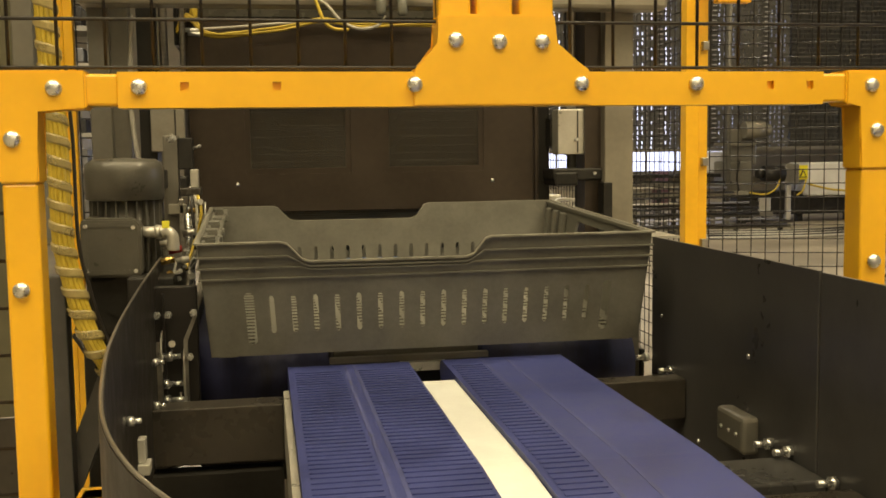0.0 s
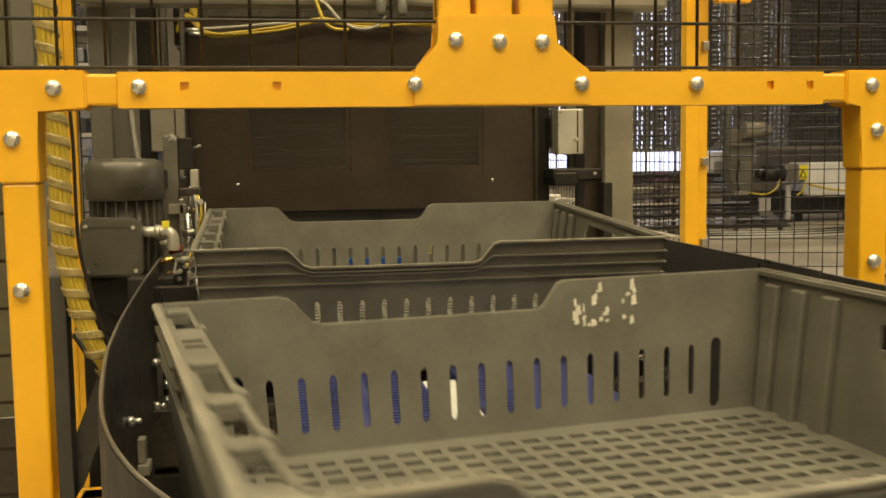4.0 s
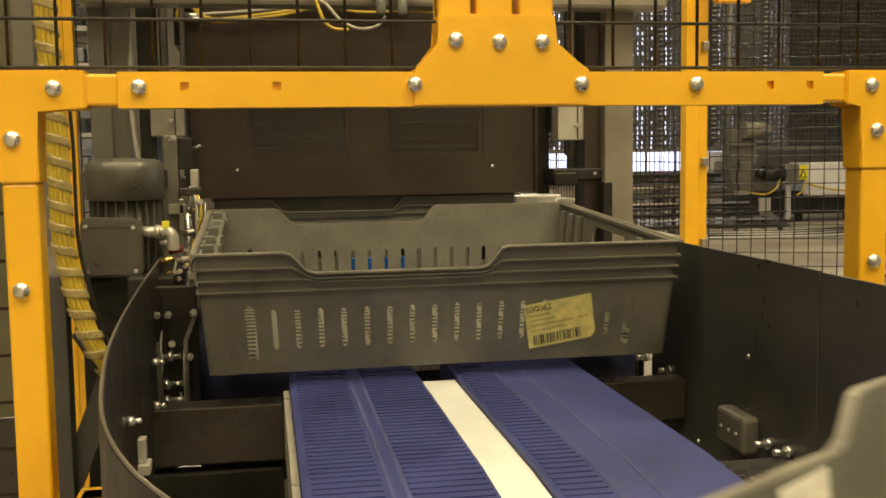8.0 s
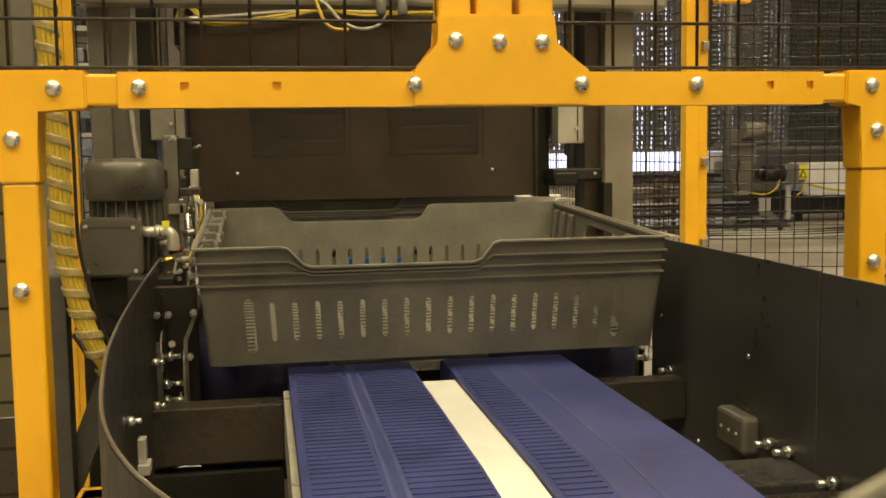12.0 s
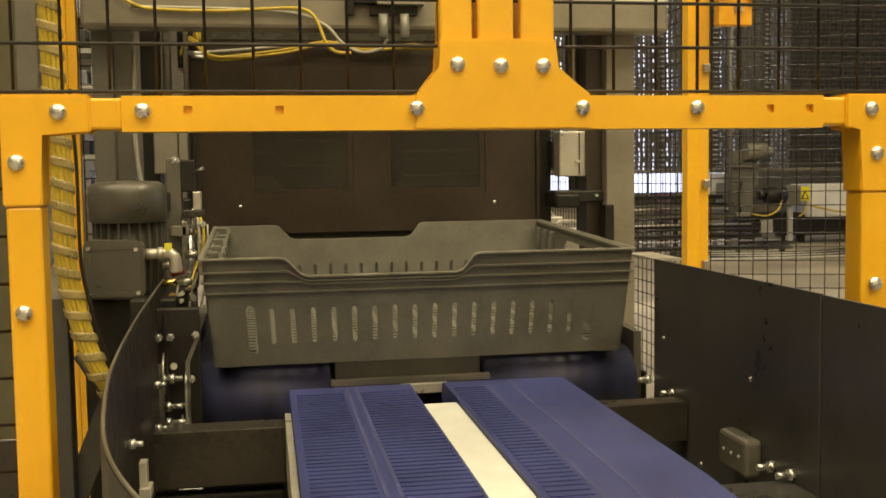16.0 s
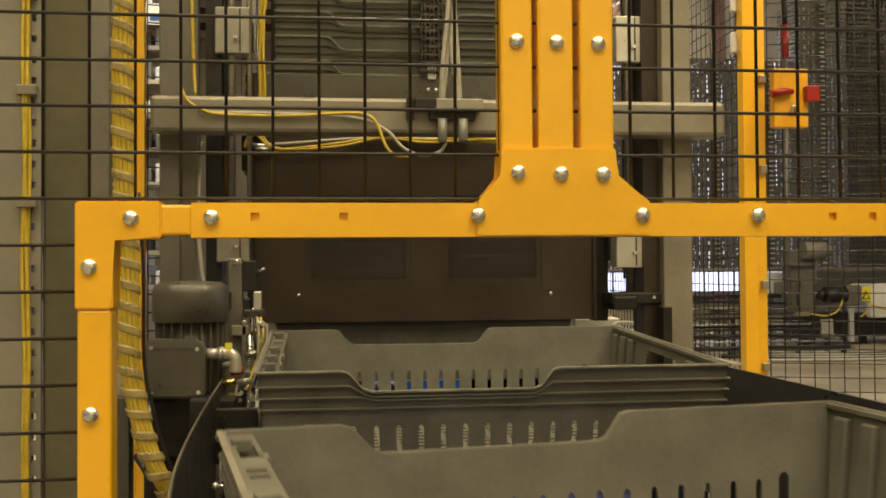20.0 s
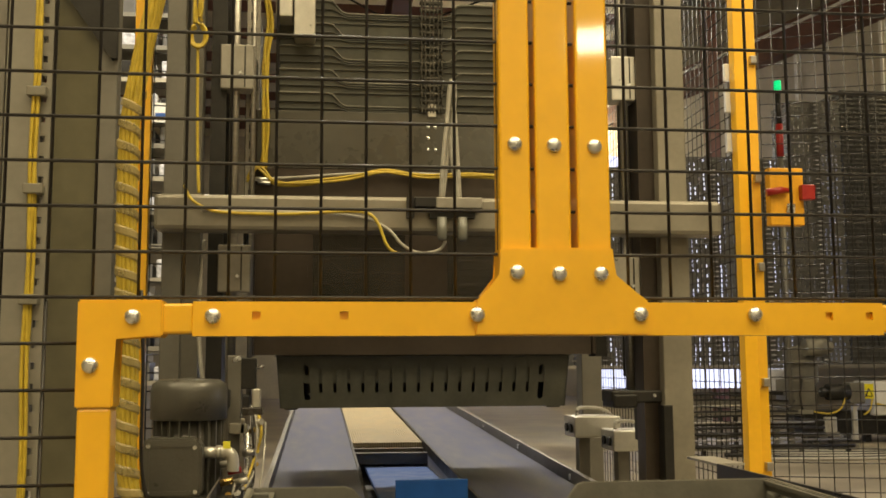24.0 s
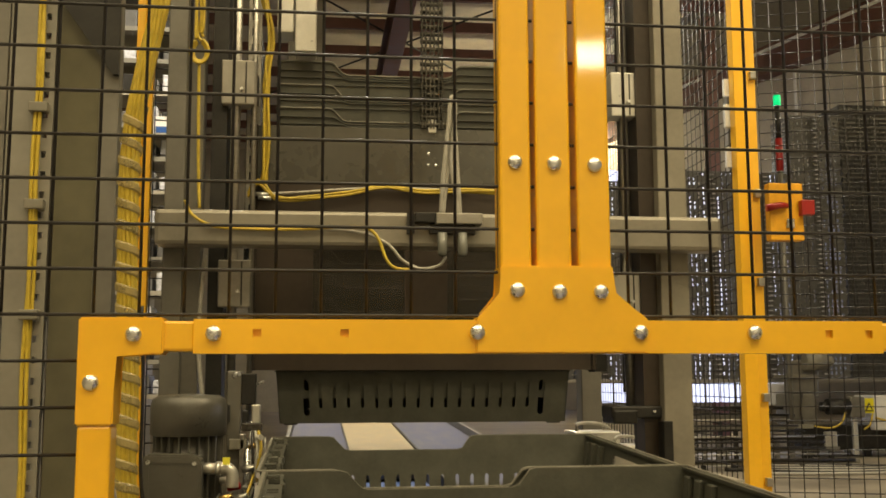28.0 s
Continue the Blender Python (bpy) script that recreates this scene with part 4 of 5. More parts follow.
for c in range(13):
    a = 6.2832 * c / 12
    rad = 0.0122 if c < 12 else 0.0
    bm = BM()
    tube(bm, [(p.x + rad * math.cos(a + 0.03 * i), p.y + rad * math.sin(a + 0.03 * i), p.z + 0.3 * rad * math.cos(a)) for i, p in enumerate(BP)], 0.0036 if c < 12 else 0.0085, 8)
    part("cable", bm, CABLE, bundle, "yellow cable")
LP = [p for p in BP if p.z < 0.82]
fine = [LP[i].lerp(LP[i + 1], k / 12) for i in range(len(LP) - 1) for k in range(12)]
bm = BM()
prev = None
run = 0.0
for i, p in enumerate(fine):
    run += (p - fine[max(i - 1, 0)]).length
    d = (fine[min(i + 1, len(fine) - 1)] - fine[max(i - 1, 0)]).normalized()
    ax = d.cross(Vector((0, 1, 0))).normalized()
    a = 190.0 * run
    o = math.cos(a) * ax + math.sin(a) * Vector((0, 1, 0))
    ring = [bm.verts.new(p + o * r + d * h) for r, h in ((0.0162, 0.0), (0.0185, 0.003), (0.0185, 0.012), (0.0162, 0.015))]
    if prev:
        for k in range(4):
            bm.faces.new((prev[k], prev[(k + 1) % 4], ring[(k + 1) % 4], ring[k]))
    prev = ring
part("spiral_wrap", bm, SPIRAL, bundle, "clear plastic spiral wrap")
bm = BM()
tube(bm, [(p.x + 0.02, p.y + 0.012, p.z) for p in BP if p.z < 0.5], 0.003, 6)
part("black_cable", bm, WIRE, bundle)

# guard panel and cable duct beyond the fence
guard = thing("guard_panel", "smoky plastic machine guard panel in a dark frame", "guard panel")
bm = BM()
box(bm, -0.437, -0.361, 1.9, 1.906, -0.1, 1.25)
part("pane", bm, GUARD, guard)
for x0, x1 in ((-0.4395, -0.4375), (-0.3605, -0.325)):
    bm = BM()
    box(bm, x0, x1, 1.895, 1.93, FLOOR, 1.6, 0.002)
    part("frame_bar", bm, GREY, guard)
bm = BM()
prism(bm, [(-0.43, 1.08), (-0.335, 0.947), (-0.325, 0.947), (-0.325, 1.3), (-0.43, 1.3)], lambda u, v, w: (u, w, v), 1.88, 1.894)
part("gusset", bm, DARK, guard)
# black sheet added below the guard to darken the pale floor behind
bm = BM()
box(bm, -0.57, -0.362, 1.9, 1.91, FLOOR + 0.02, -0.104)
part("floor_cover", bm, BLACK, guard, "black sheet added to hide the pale floor")
duct = thing("cable_duct", "grey slotted plastic cable duct with yellow cables", "cable duct")
bm = BM()
vs = [-0.3 + 0.0125 * n for n in range(125)]
slab(bm, [-0.522, -0.459, -0.450, -0.441], vs, lambda i, j: i == 1 and j % 3 == 0, lambda u, v, w: (u, 1.89 + 0.02 * w, v))
part("duct_body", bm, DUCT, duct)
cables("cable", duct, [(-0.466 + 0.002 * (n % 2), 1.882, -0.4 + 0.2 * n) for n in range(9)], 0.0035, CABLE, 3, 0.005, "yellow cable")
for z in (0.49, 0.69, 0.87):
    bm = BM()
    box(bm, -0.480, -0.446, 1.868, 1.889, z, z + 0.018, 0.002)
    part("cable_clip", bm, TRAY, duct)
bm = BM()
box(bm, -0.57, -0.524, 1.885, 1.93, FLOOR, 1.6)
part("duct_post", bm, GREY, duct)

# stand and braces low beside the belt
stand = thing("machine_stand", "dark welded machine stand with a slanted brace", "machine stand")
bm = BM()
box(bm, -0.272, -0.237, 1.6, 1.64, FLOOR, 0.183, 0.002)
part("leg", bm, SHEET, stand)
bm = BM()
prism(bm, [(-0.145, 0.06), (-0.185, 0.06), (-0.33, -0.3), (-0.29, -0.3)], lambda u, v, w: (u, w, v), 1.63, 1.66)
part("brace", bm, SHEET, stand)
bm = BM()
box(bm, -0.34, -0.1, 1.63, 1.68, -0.34, -0.3)
part("foot_beam", bm, SHEET, stand)
bm = BM()
box(bm, -0.33, -0.29, 1.63, 1.67, FLOOR, -0.34)
part("foot", bm, GREY, stand)
for k, keys in enumerate(([(-0.42, 2.3, FLOOR + 0.01), (-0.3, 2.15, -0.3), (-0.26, 2.05, -0.1), (-0.235, 2.05, -0.2), (-0.25, 2.2, FLOOR + 0.01)], [(-0.5, 2.6, FLOOR + 0.01), (-0.38, 2.4, -0.35), (-0.3, 2.2, -0.2), (-0.24, 2.1, -0.35), (-0.3, 2.3, FLOOR + 0.01)], [(-0.55, 2.2, FLOOR + 0.01), (-0.35, 1.9, FLOOR + 0.05), (-0.2, 1.75, FLOOR + 0.03), (-0.1, 1.9, FLOOR + 0.01)], [(-0.28, 1.9, -0.4), (-0.22, 1.85, -0.25), (-0.2, 1.8, -0.1), (-0.24, 1.8, 0.02), (-0.27, 1.85, 0.05)], [(-0.4, 2.0, -0.5), (-0.26, 1.9, -0.38), (-0.16, 1.8, -0.36), (-0.1, 1.7, -0.42)])):
    bm = BM()
    tube(bm, curve_points(keys, 8), 0.006, 8)
    tagged(part("floor_cable", bm, WIRE), "black cable lying loosely by the machine stand", "cable")

# ---- crates ----
CW, CD, CH, CWB, CDB = 0.713, 0.592, 0.178, 0.684, 0.556
TH = 0.0035
NOTCH = ((-0.330, 0.0), (-0.315, 0.003), (-0.285, 0.027), (-0.268, 0.031), (0.074, 0.031), (0.09, 0.027), (0.115, 0.003), (0.129, 0.0))


def dip(u):
    """How far the rim is cut down at u along the long side."""
    if u <= NOTCH[0][0] or u >= NOTCH[-1][0]:
        return 0.0
    for (a, d), (b, e) in zip(NOTCH, NOTCH[1:]):
        if a <= u <= b:
            return d + (e - d) * (u - a) / (b - a)


def half_w(z):
    return CWB / 2 + (CW - CWB) / 2 * z / CH


def half_d(z):
    return CDB / 2 + (CD - CDB) / 2 * z / CH


def long_wall(side):
    bm = BM()
    slots = []
    for n in range(18):
        u = -0.405 + 0.0478 * n
        wide = n in (0, 17)
        slots.append((u - (0.0102 if wide else 0.0057), u + (0.0102 if wide else 0.0057), wide))
    us = sorted({-0.5, 0.5} | {a for s in slots for a in s[:2]} | {u for u, _ in NOTCH} | {s[0] + 0.3 * (s[1] - s[0]) for s in slots} | {s[0] + 0.7 * (s[1] - s[0]) for s in slots})
    zs = [0.0, 0.018, 0.023, 0.035, 0.0395, 0.089, 0.094, 0.100, CH - 0.04, CH]

    def hole(i, j):
        m, z = (us[i] + us[i + 1]) / 2, (zs[j] + zs[j + 1]) / 2
        for a, b, wide in slots:
            if a < m < b:
                core = a + 0.3 * (b - a) < m < b - 0.3 * (b - a)
                lo, hi = (0.018, 0.100) if wide else (0.035, 0.094)
                if not core:
                    lo, hi = (0.023, 0.094) if wide else (0.0395, 0.089)
                return lo < z < hi
        return False

    def at(u, v, w):
        z = v if v < CH - 0.001 else CH - dip(u)
        if abs(v - (CH - 0.04)) < 1e-6:
            z = CH - 0.04 - 0.4 * dip(u)
        for a, b, wide in slots:
            if a < u < b:
                lo, lo2, hi2, hi = (0.018, 0.023, 0.094, 0.100) if wide else (0.035, 0.0395, 0.089, 0.094)
                end = lo - lo2 if abs(v - lo2) < 1e-5 else hi - hi2 if abs(v - hi2) < 1e-5 else 0.0
                if end:
                    u += (0.17 if u > (a + b) / 2 else -0.17) * (b - a)
                    z += 0.55 * end
        return (u * 2 * half_w(z), side * (half_d(z) - TH * w), z)

    slab(bm, us, zs, hole, at)
    return bm


RIBS = ((0.003, 0.006, 0.004), (0.024, 0.006, 0.003), (0.041, 0.0055, 0.003), (0.058, 0.0045, 0.003))


def long_ribs(side):
    """The moulded ribs round the rim of a long wall, one mesh each."""
    run = sorted({-0.5, -0.4, -0.2, 0.3, 0.5} | {u for u, _ in NOTCH})
    out = []
    for drop, deep, tall in RIBS:
        bm, pts = BM(), []
        for u in run:
            z = min(CH - drop, CH - dip(u) - 0.003 - 0.3 * (drop - 0.003)) if drop < 0.05 else CH - drop
            ends = 1.012 if abs(u) == 0.5 else 1.0
            pts.append((u * 2 * half_w(z) * ends, side * half_d(z), z))
        bead(bm, pts, (0, side, 0), deep, tall)
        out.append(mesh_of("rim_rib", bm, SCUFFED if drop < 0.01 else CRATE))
    return out


def short_wall(side):
    bm = BM()
    us = [-0.5, -0.15, -0.135, 0.135, 0.15, 0.5]
    zs = [0.0, 0.112, 0.12, 0.146, 0.154, CH]
    slab(bm, us, zs, lambda i, j: (i == 2 and 1 <= j <= 3) or (i in (1, 3) and j == 2), lambda u, v, w: (side * (half_w(v) - TH * w), u * 2 * half_d(v), v))
    return bm


def short_ribs(side):
    """Rim ribs and upright stiffeners of a short wall, one mesh each."""
    out = []
    for drop, deep, tall in RIBS:
        z = CH - drop
        for ends in ((-0.5, 0.5),) if drop < 0.02 or drop > 0.05 and side < 0 else ((-0.5, -0.165), (0.165, 0.5)):
            bm = BM()
            bead(bm, [(side * half_w(z), u * 2 * half_d(z), z) for u in ends], (side, 0, 0), deep, tall)
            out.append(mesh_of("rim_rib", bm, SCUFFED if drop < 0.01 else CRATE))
    lo, hi = 0.012, CH - 0.014
    for u in (-0.44, -0.36, -0.27, 0.27, 0.36, 0.44):
        y = u * CD
        bm = BM()
        prism(bm, [(half_w(lo) - 0.013, lo), (half_w(lo) - 0.003, lo), (half_w(hi) - 0.003, hi), (half_w(hi) - 0.013, hi)], lambda a, b, w: (side * a, w, b), y - 0.012, y + 0.012)
        bmesh.ops.bevel(bm, geom=bm.edges[:], offset=0.002, segments=1, affect="EDGES")
        out.append(mesh_of("stiffener", bm, CRATE))
    return out


def ledge(side):
    """The stacking ledge along a short side, with its pockets and pads."""
    bm = BM()
    if side > 0:
        box(bm, CW / 2 - 0.009, CW / 2 - 0.002, -CD / 2 + 0.004, CD / 2 - 0.004, CH - 0.007, CH - 0.001, 0.001)
        return bm
    wide = 0.03
    us = [CW / 2 - wide, CW / 2 - wide + 0.005, CW / 2 - 0.008, CW / 2 - 0.002]
    run = lambda f: CD / 2 - 0.004 - f * (CD - 0.008)
    pockets = ((0.1, 0.2), (0.29, 0.31), (0.33, 0.35), (0.5, 0.62), (0.7, 0.8), (0.87, 0.95))
    vs = sorted([run(0), run(1)] + [run(f) for pair in pockets for f in pair])
    slab(bm, us, vs, lambda i, j: i == 1 and j % 2 == 1, lambda u, v, w: (side * u, v, CH - 0.004 - 0.006 * w))
    for a, b in pockets:
        if b - a > 0.05:
            box(bm, *sorted((side * (CW / 2 - wide + 0.004), side * (CW / 2 - 0.007))), run(b), run(a), CH - 0.026, CH - 0.02)
            box(bm, *sorted((side * (CW / 2 - wide - 0.004), side * (CW / 2 - wide + 0.004))), run(b) - 0.008, run(b) + 0.012, CH - 0.018, CH - 0.002, 0.003)
            box(bm, *sorted((side * (CW / 2 - wide + 0.006), side * (CW / 2 - 0.004))), run(a) + 0.002, run(a) + 0.014, CH - 0.0045, CH + 0.002, 0.0015)
    return bm


def base_grid():
    """The open grid floor: bars 7 mm wide and 9 mm deep, with plain patches where it is stiffened."""
    bm = BM()
    nx, ny = 23, 19
    us, vs = [-CWB / 2], [-CDB / 2]
    for n in range(nx):
        a = -CWB / 2 + 0.018 + n * (CWB - 0.036) / nx
        us += [a, a + (CWB - 0.036) / nx - 0.0085]
    for n in range(ny):
        a = -CDB / 2 + 0.018 + n * (CDB - 0.036) / ny
        vs += [a, a + (CDB - 0.036) / ny - 0.0145]
    us.append(CWB / 2)
    vs.append(CDB / 2)
    slab(bm, us, vs, lambda i, j: i % 2 == 1 and j % 2 == 1, lambda u, v, w: (u, v, 0.005 + 0.009 * w))
    return bm


MESH = {"front_wall": mesh_of("front_wall", long_wall(-1), CRATE), "back_wall": mesh_of("back_wall", long_wall(1), CRATE), "base_grid": mesh_of("base_grid", base_grid(), CRATE)}
for s_name, sd in (("left", -1), ("right", 1)):
    MESH["side_wall" + s_name] = mesh_of("side_wall", short_wall(sd), CRATE)
    MESH["ledge" + s_name] = mesh_of("stacking_ledge", ledge(sd), CRATE)
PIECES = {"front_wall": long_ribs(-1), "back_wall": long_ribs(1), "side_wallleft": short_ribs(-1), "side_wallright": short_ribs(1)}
bm = BM()
box(bm, -0.016, 0.016, -0.01, 0.01, -0.004, 0.004, 0.002)
MESH["foot"] = mesh_of("foot", bm, CRATE)
PLAIN = "worn dark grey plastic crate with slotted sides on the belt"


def crate(label=PLAIN, group="conveyed crates", plastic=None):
    root = thing("plastic_crate", label, "crate", group)
    for key, name in (("front_wall", "front_wall"), ("back_wall", "back_wall"), ("side_wallleft", "side_wall"), ("side_wallright", "side_wall"), ("ledgeleft", "stacking_ledge"), ("ledgeright", "stacking_ledge"), ("base_grid", "base_grid")):
        ob = new(name, MESH[key])
        ob.parent = root
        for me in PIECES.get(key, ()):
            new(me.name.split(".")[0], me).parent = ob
    for sx in (-1, 1):
        for sy in (-1, 1):
            ob = new("foot", MESH["foot"])
            ob.parent = root
            ob.location = (sx * (CWB / 2 - 0.025), sy * (CDB / 2 - 0.02), 0.0)
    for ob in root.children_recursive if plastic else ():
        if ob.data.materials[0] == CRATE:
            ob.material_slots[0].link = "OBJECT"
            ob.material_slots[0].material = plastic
    return root


def on_front(x, z, off=0.0012):
    """The pose of a flat label on the outside of the front wall."""
    tilt = math.degrees(math.atan2((CD - CDB) / 2, CH))
    return pose(x, -half_d(z) - off, z, 90 + tilt, 0, 0)


def flat(name, outline, mat, parent, m, label="", thick=0.0006):
    bm = BM()
    prism(bm, outline, lambda u, v, w: m @ Vector((u, v, w)), -0.0004, thick)
    return part(name, bm, mat, parent, label)


# ---- far end of the hall ----
# pale colour: painted daylight flecks on the far stacks, and pale rack bins
FLECK = material("daylight_fleck_and_bin", (0.5, 0.5, 0.52), 0.3, grain=30, vary=0.3)


def stack_of(x, y, layers, depth=0.6, dark=False):
    st = thing("crate_stack", "tall far stack of nested grey plastic crates on a conveyor", "crate stack", "far crate stacks")
    rnd = random.Random(int(100 * x))
    bm, lips = BM(), BM()
    for n in range(layers):
        z = 0.38 + 0.066 * n
        o = 0.012 * (rnd.random() - 0.5)
        box(bm, x - 0.37 + o, x + 0.37 + o, y, y + 0.02, z + 0.036, z + 0.06)
        for k in range(11):
            u = x - 0.365 + o + 0.0665 * k
            box(bm, u, u + (0.066 if rnd.random() < 0.3 else 0.046), y + 0.012, y + 0.03, z - 0.006, z + 0.036)
        box(bm, x - 0.37 + o, x - 0.35 + o, y + 0.02, y + depth, z + 0.01, z + 0.06)
        box(bm, x + 0.35 + o, x + 0.37 + o, y + 0.02, y + depth, z + 0.01, z + 0.06)
        if dark:
            box(bm, x - 0.35, x + 0.35, y + 0.03, y + depth, z - 0.006, z + 0.06)
            box(lips, x - 0.36 + o, x + 0.36 + o, y - 0.012, y - 0.0005, z + 0.05, z + 0.058)
        else:
            box(bm, x - 0.06 + o, x + 0.06 + o, y - 0.03, y + 0.012, z - 0.004, z + 0.012)
            box(bm, x - 0.06 + o, x + 0.06 + o, y + 0.03, y + 0.04, z - 0.006, z + 0.06)
            # pale lip painted in for daylight showing at the handle
            box(lips, x - 0.035 + o, x + 0.03 + o, y - 0.034, y - 0.0305, z - 0.002, z + 0.012)
    tagged(part("stacked_body", bm, STACK_DARK if dark else STACK, st), kind="stuff")
    tagged(part("rim_lip" if dark else "handle_lip", lips, STACK if dark else FLECK, st), kind="stuff")
    return st


for x, n, dk in ((2.95, 38, False), (3.75, 40, False), (4.55, 40, False), (5.35, 43, False), (6.15, 43, False), (6.95, 56, False), (7.75, 59, True), (8.55, 59, True), (9.35, 59, True)):
    stack_of(x, 13.2 + 0.1 * (x - 4.5), n, 0.6, dk)
belt_far = thing("far_conveyor", "long far conveyor with white side panels and motor boxes", "conveyor")
bm = BM()
box(bm, 5.55, 6.5, 13.0, 13.05, 0.05, 0.33, 0.005)
part("side_panel", bm, WHITE, belt_far, "white side panel")
bm = BM()
box(bm, 2.5, 12, 13.05, 14.2, 0.335, 0.375)
part("bed", bm, STEEL, belt_far)
bm = BM()
box(bm, 2.5, 12, 12.98, 13.0, 0.35, 0.385)
part("top_rail", bm, STEEL, belt_far)
for x in (4.2, 5.6, 7.0, 8.4, 9.8):
    bm = BM()
    box(bm, x, x + 0.07, 13.1, 13.17, FLOOR, 0.1)
    part("leg", bm, GREY, belt_far)
door = thing("daylight_curtain", "bright strip-curtain dock opening letting in bluish daylight", "dock opening", kind="structure")
for n in range(14):
    bm = BM()
    box(bm, 4.0 + 0.24 * n, 4.21 + 0.24 * n, 15.2 + 0.02 * (n % 2), 15.21 + 0.02 * (n % 2), 0.04, 3.6)
    part("strip", bm, DAYLIGHT, door)
# low roller frames, pallets and pipes along the far conveyor
rnd = random.Random(33)
lowc = thing("low_conveyor", "low dusty steel conveyor frames with rollers along the floor", "conveyor")
shape("top_beam", (3.9, 6.2, 12.62, 12.7, 0.0, 0.045), DARK, lowc, 0.005)
for k in range(5):
    z = -0.1 - 0.11 * k
    shape("side_beam", (3.9, 5.9 + 0.1 * rnd.random(), 12.3 - 0.35 * k, 12.36 - 0.35 * k, z, z + 0.05), (GREY, TRAY, DARK, GREY, TRAY)[k], lowc, 0.005)
    for n in range(5):
        x = 4.1 + 0.4 * n + 0.15 * rnd.random()
        shape("leg", (x, x + 0.05, 12.31 - 0.35 * k, 12.35 - 0.35 * k, FLOOR, z - 0.002), (DARK, GREY)[n % 2], lowc, 0.004)
for k in range(9):
    z, y = -0.06 - 0.055 * k, 12.25 - 0.17 * k
    bm = BM()
    tube(bm, [(3.9 + 0.3 * rnd.random(), y, z), (4.8 + 0.2 * rnd.random(), y - 0.02, z + 0.03 * rnd.random()), (5.75 + 0.2 * rnd.random(), y, z)], 0.012 + 0.012 * rnd.random(), 7)
    part("pipe", bm, (DARK, STEEL, WIRE)[k % 3], lowc)
robot = thing("drive_station", "grey conveyor drive station with motor and cables", "machine")
shape("base", (5.93, 6.3, 12.45, 12.85, -0.2, 0.2), GREY, robot)
shape("column", (5.98, 6.2, 12.5, 12.7, 0.2, 0.62), GREY, robot)
shape("cap", (5.9, 6.32, 12.44, 12.8, 0.4, 0.44), TRAY, robot, 0.008)
bm = BM()
tube(bm, [(6.14, 12.42, 0.6), (6.42, 12.42, 0.6)], 0.11, 14)
tube(bm, [(6.42, 12.42, 0.6), (6.5, 12.42, 0.6)], 0.07, 14)
part("head_motor", bm, TRAY, robot, "grey drive motor")
shape("arm", (6.16, 6.36, 12.5, 12.62, 0.15, 0.5), GREY, robot)
bm = BM()
tube(bm, [(6.38, 12.36, 0.04), (6.66, 12.36, 0.04)], 0.1, 14)
tube(bm, [(6.3, 12.36, 0.04), (6.38, 12.36, 0.04)], 0.06, 14)
part("motor", bm, DARK, robot, "black electric motor")
shape("gearbox", (6.66, 6.86, 12.3, 12.5, -0.1, 0.16), GREY, robot)
shape("side_box", (7.02, 7.76, 12.38, 12.9, -0.26, 0.17), WHITE, robot, 0.02, "white side panel box")
shape("plinth", (6.12, 7.9, 12.5, 13.0, -0.5, -0.2), DARK, robot, 0.02)
shape("leg", (6.345, 6.5, 12.36, 12.42, -0.46, -0.27), ALU, robot, 0.01)
shape("leg", (6.72, 6.78, 12.36, 12.42, -0.56, -0.11), ALU, robot, 0.01)
for x in (6.3, 7.0, 7.7):
    shape("foot", (x, x + 0.08, 12.6, 12.68, FLOOR, -0.5), DARK, robot, 0.004)
sgn = shape("warning_sign", (6.872, 7.01, 12.366, 12.376, -0.045, 0.14), glow("warning_yellow", (0.85, 0.75, 0.02), 0.0), robot, 0.002, "yellow warning sign")
bm = BM()
prism(bm, [(6.885, -0.02), (6.997, -0.02), (6.941, 0.09)], lambda u, v, w: (u, w, v), 12.358, 12.364)
part("triangle", bm, INK, sgn)
bm = BM()
prism(bm, [(6.91, -0.008), (6.972, -0.008), (6.941, 0.06)], lambda u, v, w: (u, w, v), 12.352, 12.357)
part("triangle_field", bm, sgn.data.materials[0], sgn)
for keys, r, m in (([(6.98, 12.3, -0.1), (7.25, 12.25, -0.17), (7.5, 12.25, -0.2), (7.9, 12.3, -0.28)], 0.014, CABLE), ([(6.6, 12.3, -0.02), (6.5, 12.25, -0.16), (6.35, 12.25, -0.22), (6.2, 12.35, -0.2)], 0.012, CABLE), ([(6.95, 12.3, -0.05), (6.88, 12.25, -0.18), (6.8, 12.25, -0.24)], 0.012, CABLE), ([(6.1, 12.44, 0.2), (6.04, 12.38, 0.0), (6.08, 12.4, -0.2)], 0.012, DARK)):
    bm = BM()
    tube(bm, curve_points(keys, 8), r, 7)
    part("hose", bm, m, robot)
for k in range(7):
    o = 0.16 * k
    bm = BM()
    tube(bm, curve_points([(4.4 + 0.2 * (k % 3), 11.3 - o, FLOOR + 0.02), (5.4, 11.15 - o - 0.1 * (k % 2), FLOOR + 0.02), (6.2, 11.0 - 0.8 * o, FLOOR + 0.02), (7.2, 11.2 - 0.6 * o + 0.12 * (k % 2), FLOOR + 0.02), (8.2, 11.3 - o, FLOOR + 0.02)], 6), 0.016 + 0.006 * (k % 2), 6)
    tagged(part("floor_hose", bm, (CABLE_GREY, DARK)[k % 2]), ("pale", "black")[k % 2] + " hose lying on the concrete floor", "hose", "floor hoses")
